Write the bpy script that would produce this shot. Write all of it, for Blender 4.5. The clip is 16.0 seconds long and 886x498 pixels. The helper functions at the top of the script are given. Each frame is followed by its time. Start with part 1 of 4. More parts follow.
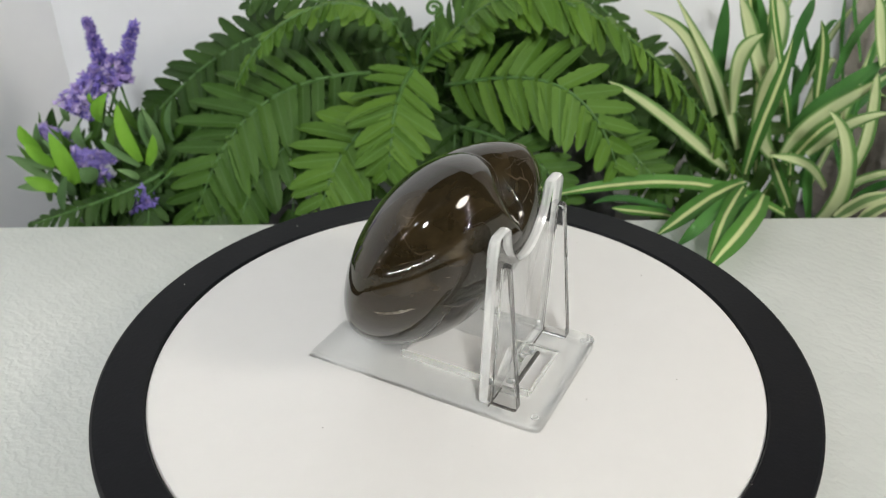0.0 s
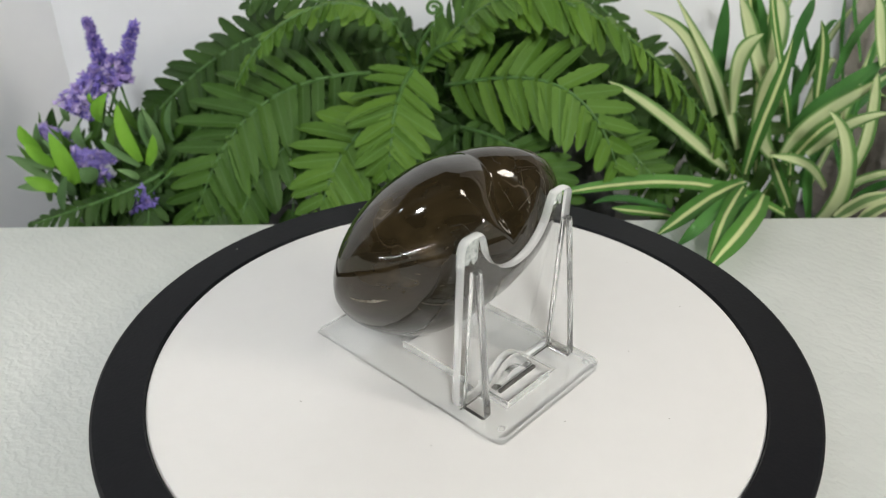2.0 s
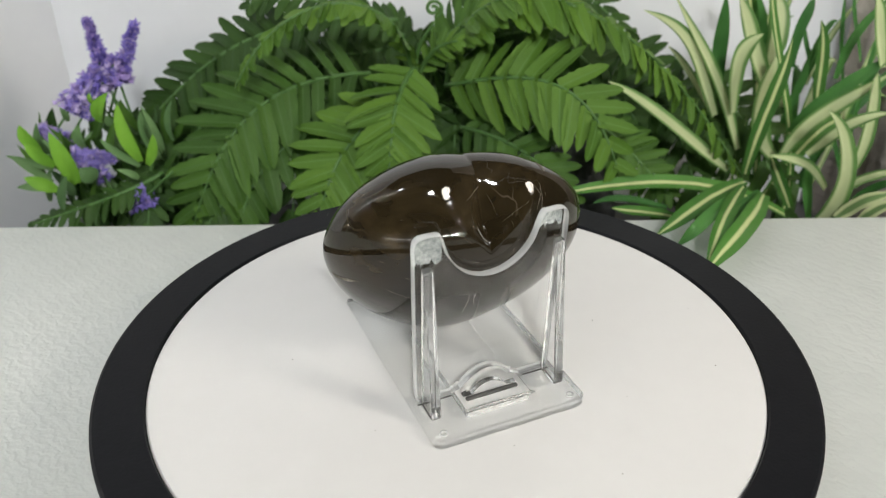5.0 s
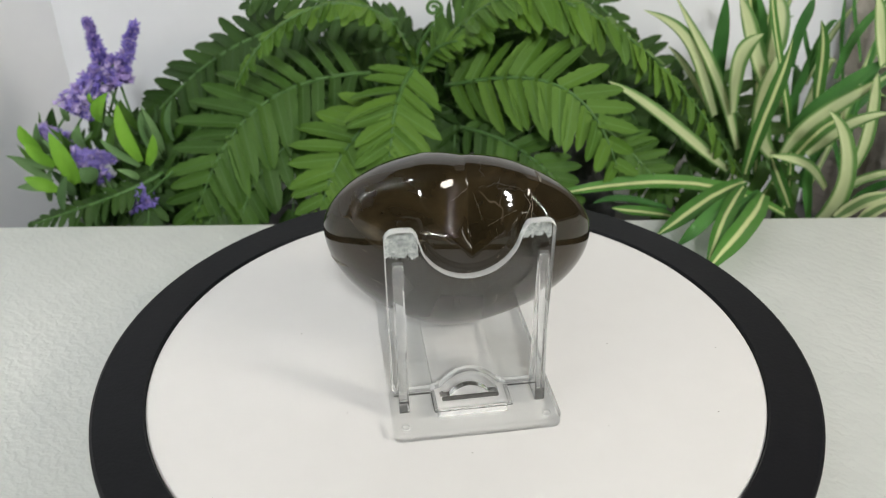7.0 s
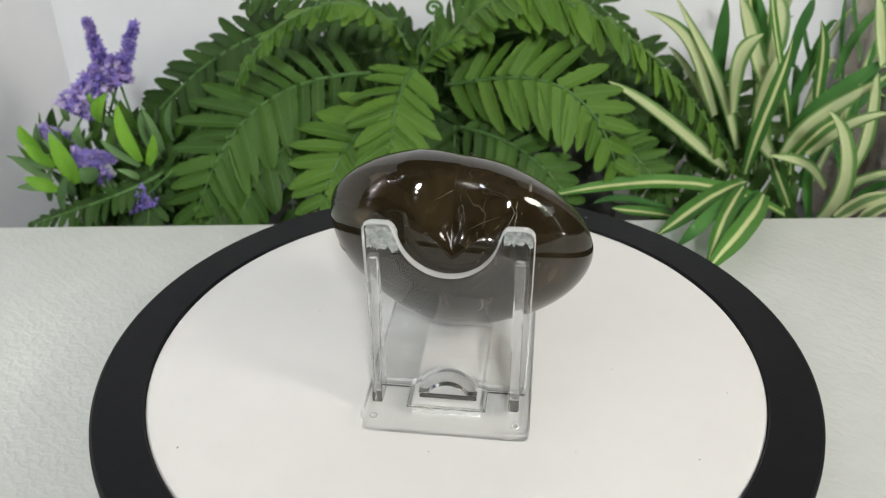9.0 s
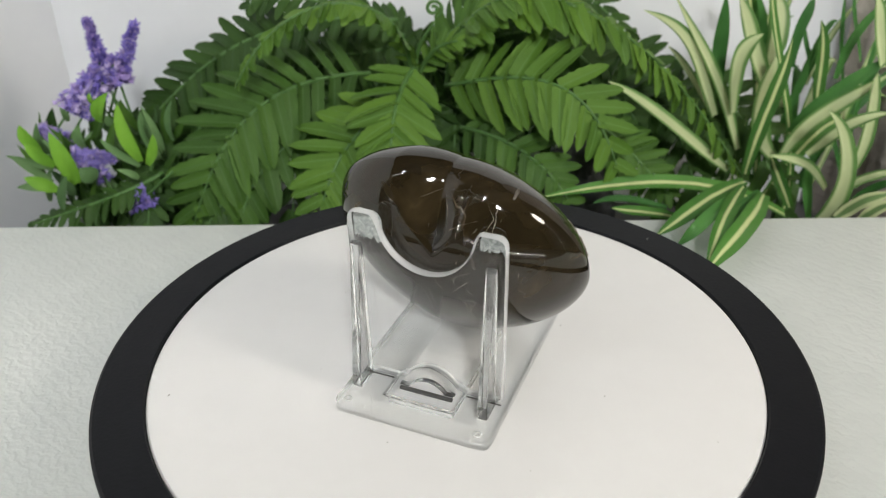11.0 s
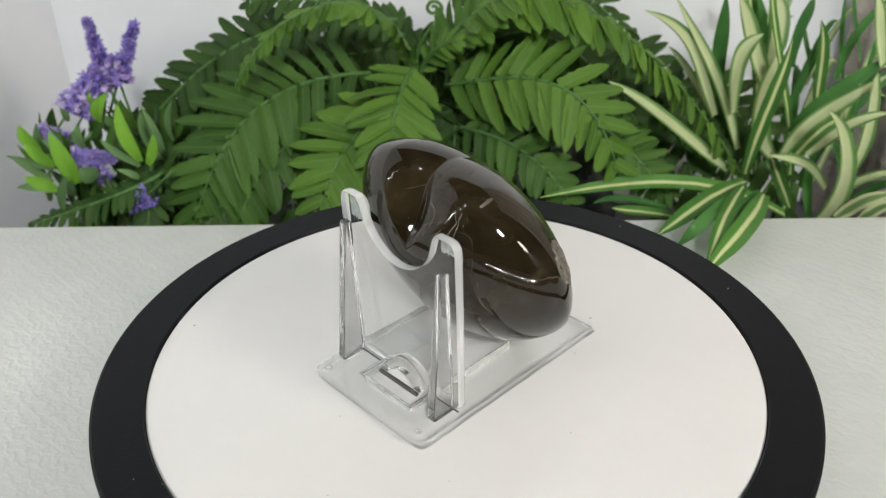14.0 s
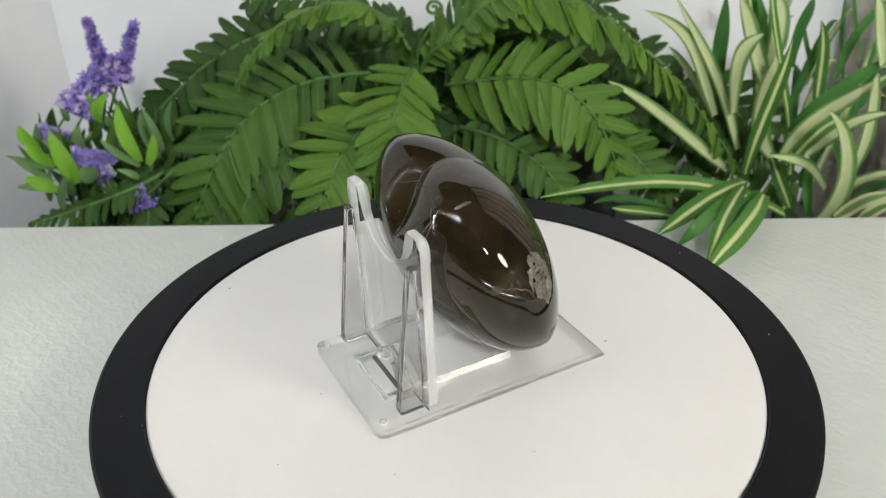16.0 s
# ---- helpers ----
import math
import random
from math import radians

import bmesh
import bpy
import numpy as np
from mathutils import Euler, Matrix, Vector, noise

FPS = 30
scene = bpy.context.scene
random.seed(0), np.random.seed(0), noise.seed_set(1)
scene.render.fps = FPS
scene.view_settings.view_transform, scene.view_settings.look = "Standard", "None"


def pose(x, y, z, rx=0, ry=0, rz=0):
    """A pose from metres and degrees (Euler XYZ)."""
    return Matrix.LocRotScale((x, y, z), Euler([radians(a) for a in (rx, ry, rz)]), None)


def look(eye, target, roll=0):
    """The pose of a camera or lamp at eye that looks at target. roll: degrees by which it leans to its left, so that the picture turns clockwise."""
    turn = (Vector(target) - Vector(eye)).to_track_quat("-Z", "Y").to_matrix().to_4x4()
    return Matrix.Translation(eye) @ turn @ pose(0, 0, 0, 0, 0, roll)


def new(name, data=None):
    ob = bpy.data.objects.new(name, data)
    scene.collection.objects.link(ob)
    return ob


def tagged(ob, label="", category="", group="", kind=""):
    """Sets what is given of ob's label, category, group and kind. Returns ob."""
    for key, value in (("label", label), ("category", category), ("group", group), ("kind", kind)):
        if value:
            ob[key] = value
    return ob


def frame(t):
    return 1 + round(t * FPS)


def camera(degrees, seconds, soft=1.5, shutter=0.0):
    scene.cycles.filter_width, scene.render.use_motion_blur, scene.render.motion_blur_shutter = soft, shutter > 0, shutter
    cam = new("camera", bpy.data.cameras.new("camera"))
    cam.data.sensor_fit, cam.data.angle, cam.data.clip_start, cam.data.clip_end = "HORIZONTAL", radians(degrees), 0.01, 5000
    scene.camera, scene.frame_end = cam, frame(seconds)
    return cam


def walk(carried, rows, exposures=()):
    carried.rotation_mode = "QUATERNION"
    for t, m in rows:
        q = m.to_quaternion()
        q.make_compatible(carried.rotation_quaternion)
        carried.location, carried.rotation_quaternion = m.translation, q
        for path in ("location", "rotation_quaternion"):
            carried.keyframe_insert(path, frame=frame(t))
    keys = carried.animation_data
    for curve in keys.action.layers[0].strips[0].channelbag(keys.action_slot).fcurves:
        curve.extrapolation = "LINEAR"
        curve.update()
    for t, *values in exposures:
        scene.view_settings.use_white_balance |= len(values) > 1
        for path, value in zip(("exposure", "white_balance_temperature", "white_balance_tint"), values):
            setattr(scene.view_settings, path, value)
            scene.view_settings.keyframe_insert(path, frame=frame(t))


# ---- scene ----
cam = camera(54.6, 16.0, soft=1.2)
cam.data.dof.use_dof, cam.data.dof.focus_distance, cam.data.dof.aperture_fstop = True, 0.235, 22.0
EYE, AIM = (-0.0019, -0.1970, 0.1528), (-0.0033, 0.0088, 0.0294)
walk(cam, [(0.0, look(EYE, AIM, -0.43)), (16.0, look(EYE, AIM, -0.43))], exposures=[(0.0, 0.0), (16.0, 0.0)])

# ---------------------------------------------------------------- light
world = bpy.data.worlds.new("room_air")
scene.world = world
world.use_nodes = True
world.node_tree.nodes["Background"].inputs["Color"].default_value = (0.80, 0.86, 1.0, 1)
world.node_tree.nodes["Background"].inputs["Strength"].default_value = 0.30


def area_lamp(name, eye, target, sx, sy, watts, colour):
    data = bpy.data.lights.new(name, "AREA")
    data.shape, data.size, data.size_y, data.energy, data.color = "ELLIPSE", sx, sy, watts, colour
    ob = new(name, data)
    ob.matrix_world = look(eye, target)
    return ob


# added fill high in front, below the ceiling, to brighten walls and plants
area_lamp("front_fill", (0.18, -1.45, 1.15), (0, 0.15, 0), 0.22, 0.22, 19.5, (0.975, 0.985, 0.945))
area_lamp("right_lamp", (0.62, -0.34, 0.50), (0, 0.02, 0), 0.20, 0.20, 3.0, (1.0, 0.92, 0.80))
area_lamp("left_lamp", (-0.38, -0.42, 0.76), (0, 0.02, 0), 0.06, 0.06, 0.45, (0.88, 0.95, 1.0))

# ---------------------------------------------------------------- materials


def nodes_of(name):
    m = bpy.data.materials.new(name)
    m.use_nodes = True
    t = m.node_tree
    return m, t, t.nodes["Principled BSDF"]


def add(t, kind, **values):
    n = t.nodes.new(kind)
    for k, v in values.items():
        n.inputs[k.replace("_", " ")].default_value = v
    return n


def ramp(t, fac, stops):
    n = t.nodes.new("ShaderNodeValToRGB")
    while len(n.color_ramp.elements) < len(stops):
        n.color_ramp.elements.new(0.5)
    for e, (p, c) in zip(n.color_ramp.elements, stops):
        e.position, e.color = p, (*c, 1)
    t.links.new(fac, n.inputs["Fac"])
    return n.outputs["Color"]


def surface(name, stops, scale, rough=0.5, bump=0.2, bump_scale=None, metallic=0.0, rough_var=0.1, dist=0.001, spec=0.5):
    """Two scales of noise drive colour and roughness, a third gives relief."""
    m, t, b = nodes_of(name)
    co = t.nodes.new("ShaderNodeTexCoord").outputs["Object"]
    n1 = add(t, "ShaderNodeTexNoise", Scale=scale, Detail=6.0, Roughness=0.6)
    n2 = add(t, "ShaderNodeTexNoise", Scale=scale * 9, Detail=4.0, Roughness=0.6)
    for n in (n1, n2):
        t.links.new(co, n.inputs["Vector"])
    mix = t.nodes.new("ShaderNodeMath")
    mix.operation = "MULTIPLY_ADD"
    mix.inputs[1].default_value, mix.inputs[2].default_value = 0.35, 0.0
    t.links.new(n2.outputs["Fac"], mix.inputs[0])
    mix2 = t.nodes.new("ShaderNodeMath")
    mix2.operation = "MULTIPLY_ADD"
    mix2.inputs[1].default_value = 0.65
    t.links.new(n1.outputs["Fac"], mix2.inputs[0])
    t.links.new(mix.outputs[0], mix2.inputs[2])
    t.links.new(ramp(t, mix2.outputs[0], stops), b.inputs["Base Color"])
    mr = add(t, "ShaderNodeMapRange")
    mr.inputs["To Min"].default_value, mr.inputs["To Max"].default_value = max(0.01, rough - rough_var), min(1, rough + rough_var)
    t.links.new(n1.outputs["Fac"], mr.inputs["Value"])
    t.links.new(mr.outputs[0], b.inputs["Roughness"])
    b.inputs["Metallic"].default_value = metallic
    b.inputs["Specular IOR Level"].default_value = spec
    if bump:
        n3 = add(t, "ShaderNodeTexNoise", Scale=bump_scale or scale * 20, Detail=5.0)
        t.links.new(co, n3.inputs["Vector"])
        bp = add(t, "ShaderNodeBump", Strength=bump, Distance=dist)
        t.links.new(n3.outputs["Fac"], bp.inputs["Height"])
        t.links.new(bp.outputs[0], b.inputs["Normal"])
    return m


def leaf_material(name, dark, mid, light, rough=0.55, stripe=None, bands=None):
    """Plastic and silk leaf: each leaf has its own tint; stripes run along it where given (UV: u across, v along)."""
    m, t, b = nodes_of(name)
    rnd = t.nodes.new("ShaderNodeObjectInfo").outputs["Random"]
    co = t.nodes.new("ShaderNodeTexCoord")
    n1 = add(t, "ShaderNodeTexNoise", Scale=90.0, Detail=4.0)
    t.links.new(co.outputs["Object"], n1.inputs["Vector"])
    mixf = t.nodes.new("ShaderNodeMath")
    mixf.operation = "MULTIPLY_ADD"
    mixf.inputs[1].default_value, mixf.inputs[2].default_value = 0.55, 0.22
    t.links.new(n1.outputs["Fac"], mixf.inputs[0])
    mixr = t.nodes.new("ShaderNodeMath")
    mixr.operation = "MULTIPLY_ADD"
    mixr.inputs[1].default_value = 0.45
    mixs = t.nodes.new("ShaderNodeMath")
    mixs.operation = "SUBTRACT"
    mixs.inputs[1].default_value = 0.22
    t.links.new(rnd, mixr.inputs[0])
    t.links.new(mixf.outputs[0], mixs.inputs[0])
    t.links.new(mixs.outputs[0], mixr.inputs[2])
    col = ramp(t, mixr.outputs[0], [(0.1, dark), (0.5, mid), (0.95, light)])
    sep = t.nodes.new("ShaderNodeSeparateXYZ")
    t.links.new(co.outputs["UV"], sep.inputs[0])
    if bands:
        warp = add(t, "ShaderNodeTexNoise", Scale=60.0, Detail=2.0)
        t.links.new(co.outputs["Object"], warp.inputs["Vector"])
        wm = t.nodes.new("ShaderNodeMath")
        wm.operation = "MULTIPLY_ADD"
        wm.inputs[1].default_value = 0.12
        ws = t.nodes.new("ShaderNodeMath")
        ws.operation = "SUBTRACT"
        ws.inputs[1].default_value = 0.06
        t.links.new(warp.outputs["Fac"], wm.inputs[0])
        t.links.new(sep.outputs[0], ws.inputs[0])
        t.links.new(ws.outputs[0], wm.inputs[2])
        mask = ramp(t, wm.outputs[0], bands)
        mx = t.nodes.new("ShaderNodeMix")
        mx.data_type = "RGBA"
        t.links.new(mask, mx.inputs["Factor"])
        t.links.new(col, mx.inputs["A"])
        mx.inputs["B"].default_value = (*stripe, 1)
        col = mx.outputs["Result"]
    t.links.new(col, b.inputs["Base Color"])
    b.inputs["Roughness"].default_value = rough
    b.inputs["Specular IOR Level"].default_value = 0.32
    # side veins
    wv = t.nodes.new("ShaderNodeTexWave")
    wv.inputs["Scale"].default_value, wv.inputs["Distortion"].default_value = 5.0, 0.6
    t.links.new(co.outputs["UV"], wv.inputs["Vector"])
    bp = add(t, "ShaderNodeBump", Strength=0.25, Distance=0.0006)
    t.links.new(wv.outputs["Fac"], bp.inputs["Height"])
    t.links.new(bp.outputs[0], b.inputs["Normal"])
    out = t.nodes["Material Output"]
    tr = t.nodes.new("ShaderNodeBsdfTranslucent")
    t.links.new(col, tr.inputs["Color"])
    ms = t.nodes.new("ShaderNodeMixShader")
    ms.inputs[0].default_value = 0.16
    t.links.new(b.outputs[0], ms.inputs[1])
    t.links.new(tr.outputs[0], ms.inputs[2])
    t.links.new(ms.outputs[0], out.inputs["Surface"])
    return m


def glow(name, colour, strength):
    m, t, b = nodes_of(name)
    b.inputs["Emission Color"].default_value = (*colour, 1)
    b.inputs["Emission Strength"].default_value = strength
    return m


def sheet_material():
    """Clear polished sheet: light passes straight, gloss by Fresnel."""
    m, t, b = nodes_of("clear_acrylic_sheet")
    lw = t.nodes.new("ShaderNodeLayerWeight")
    lw.inputs["Blend"].default_value = 0.5
    p5 = t.nodes.new("ShaderNodeMath")
    p5.operation = "POWER"
    p5.inputs[1].default_value = 5.0
    t.links.new(lw.outputs["Facing"], p5.inputs[0])
    fr = t.nodes.new("ShaderNodeMath")
    fr.operation = "MULTIPLY_ADD"
    fr.inputs[1].default_value, fr.inputs[2].default_value = 0.9, 0.045
    t.links.new(p5.outputs[0], fr.inputs[0])
    clear = t.nodes.new("ShaderNodeBsdfTransparent")
    clear.inputs["Color"].default_value = (0.980, 0.984, 0.983, 1)
    gloss = t.nodes.new("ShaderNodeBsdfGlossy")
    gloss.inputs["Roughness"].default_value = 0.008
    ms = t.nodes.new("ShaderNodeMixShader")
    t.links.new(fr.outputs[0], ms.inputs[0])
    t.links.new(clear.outputs[0], ms.inputs[1])
    t.links.new(gloss.outputs[0], ms.inputs[2])
    t.links.new(ms.outputs[0], t.nodes["Material Output"].inputs["Surface"])
    return m


def acrylic_material():
    """Clear polished solid acrylic."""
    m, t, b = nodes_of("clear_acrylic")
    b.inputs["Base Color"].default_value = (0.99, 0.995, 0.995, 1)
    b.inputs["IOR"].default_value = 1.49
    b.inputs["Transmission Weight"].default_value = 1.0
    b.inputs["Roughness"].default_value = 0.0
    return m


def acrylic_edge_material(name, through_it, low, high):
    """Cut edge of the sheet: refracting, more or less frosted."""
    m, t, b = nodes_of(name)
    b.inputs["Base Color"].default_value = (0.96, 0.97, 0.975, 1)
    b.inputs["IOR"].default_value = 1.49
    b.inputs["Transmission Weight"].default_value = through_it
    co = t.nodes.new("ShaderNodeTexCoord").outputs["Object"]
    n = add(t, "ShaderNodeTexNoise", Scale=260.0, Detail=4.0)
    t.links.new(co, n.inputs["Vector"])
    mr = add(t, "ShaderNodeMapRange")
    mr.inputs["From Min"].default_value, mr.inputs["From Max"].default_value = 0.35, 0.65
    mr.inputs["To Min"].default_value, mr.inputs["To Max"].default_value = low, high
    t.links.new(n.outputs["Fac"], mr.inputs["Value"])
    t.links.new(mr.outputs[0], b.inputs["Roughness"])
    return m


def film_material():
    """Dried film of glue: milky, patchy, half clear."""
    m, t, b = nodes_of("glue_film")
    co = t.nodes.new("ShaderNodeTexCoord").outputs["Object"]
    n = add(t, "ShaderNodeTexNoise", Scale=900.0, Detail=5.0)
    t.links.new(co, n.inputs["Vector"])
    t.links.new(ramp(t, n.outputs["Fac"], [(0.3, (0.62, 0.68, 0.67)), (0.7, (0.86, 0.90, 0.89))]), b.inputs["Base Color"])
    b.inputs["Roughness"].default_value = 0.6
    mr = add(t, "ShaderNodeMapRange")
    mr.inputs["To Min"].default_value, mr.inputs["To Max"].default_value = 0.22, 0.85
    t.links.new(n.outputs["Fac"], mr.inputs["Value"])
    t.links.new(mr.outputs[0], b.inputs["Alpha"])
    return m


def quartz_material():
    """Polished smoky quartz: dark brown, a little light let through, cloudy veils and hairline fractures."""
    m, t, b = nodes_of("smoky_quartz")
    co = t.nodes.new("ShaderNodeTexCoord").outputs["Object"]
    big = add(t, "ShaderNodeTexNoise", Scale=38.0, Detail=5.0, Roughness=0.55, Distortion=0.8)
    t.links.new(co, big.inputs["Vector"])
    body = ramp(t, big.outputs["Fac"], [(0.32, (0.008, 0.0058, 0.0024)), (0.50, (0.017, 0.0124, 0.0058)), (0.60, (0.030, 0.0215, 0.0105)), (0.76, (0.085, 0.064, 0.036))])
    # thin bent fracture lines
    warp = add(t, "ShaderNodeTexNoise", Scale=55.0, Detail=3.0)
    t.links.new(co, warp.inputs["Vector"])
    addv = t.nodes.new("ShaderNodeVectorMath")
    addv.operation = "MULTIPLY_ADD"
    addv.inputs[1].default_value = (0.02, 0.02, 0.02)
    t.links.new(warp.outputs["Color"], addv.inputs[0])
    t.links.new(co, addv.inputs[2])
    vor = t.nodes.new("ShaderNodeTexVoronoi")
    vor.feature = "DISTANCE_TO_EDGE"
    vor.inputs["Scale"].default_value = 42.0
    t.links.new(addv.outputs[0], vor.inputs["Vector"])
    line = ramp(t, vor.outputs["Distance"], [(0.0, (1, 1, 1)), (0.010, (0, 0, 0)), (1.0, (0, 0, 0))])
    where = add(t, "ShaderNodeTexNoise", Scale=60.0, Detail=1.0)
    t.links.new(co, where.inputs["Vector"])
    gate = ramp(t, where.outputs["Fac"], [(0.62, (0, 0, 0)), (0.74, (1, 1, 1))])
    mul = t.nodes.new("ShaderNodeMix")
    mul.data_type, mul.blend_type = "RGBA", "MULTIPLY"
    mul.inputs["Factor"].default_value = 1.0
    t.links.new(line, mul.inputs["A"])
    t.links.new(gate, mul.inputs["B"])
    mx = t.nodes.new("ShaderNodeMix")
    mx.data_type = "RGBA"
    t.links.new(mul.outputs["Result"], mx.inputs["Factor"])
    t.links.new(body, mx.inputs["A"])
    mx.inputs["B"].default_value = (0.11, 0.085, 0.06, 1)
    t.links.new(mx.outputs["Result"], b.inputs["Base Color"])
    und = add(t, "ShaderNodeTexNoise", Scale=75.0, Detail=2.0)
    t.links.new(co, und.inputs["Vector"])
    bp = add(t, "ShaderNodeBump", Strength=0.35, Distance=0.0006)
    t.links.new(und.outputs["Fac"], bp.inputs["Height"])
    t.links.new(bp.outputs[0], b.inputs["Normal"])
    b.inputs["Roughness"].default_value = 0.055
    b.inputs["IOR"].default_value = 1.47
    return m


def paper_material():
    """White board paper pressed with soft slanting waves."""
    m = surface("embossed_white_paper", [(0.3, (0.595, 0.625, 0.605)), (0.7, (0.685, 0.71, 0.69))], 9, 0.75, 0.4, 260, dist=0.0010)
    t = m.node_tree
    b = t.nodes["Principled BSDF"]
    co = t.nodes.new("ShaderNodeTexCoord").outputs["Object"]
    wv = t.nodes.new("ShaderNodeTexWave")
    wv.bands_direction = "DIAGONAL"
    for k, v in (("Scale", 105.0), ("Distortion", 7.0), ("Detail", 2.0), ("Detail Scale", 2.5)):
        wv.inputs[k].default_value = v
    t.links.new(co, wv.inputs["Vector"])
    bp = add(t, "ShaderNodeBump", Strength=0.14, Distance=0.0012)
    t.links.new(wv.outputs["Fac"], bp.inputs["Height"])
    t.links.new(b.inputs["Normal"].links[0].from_socket, bp.inputs["Normal"])
    t.links.new(bp.outputs[0], b.inputs["Normal"])
    return m


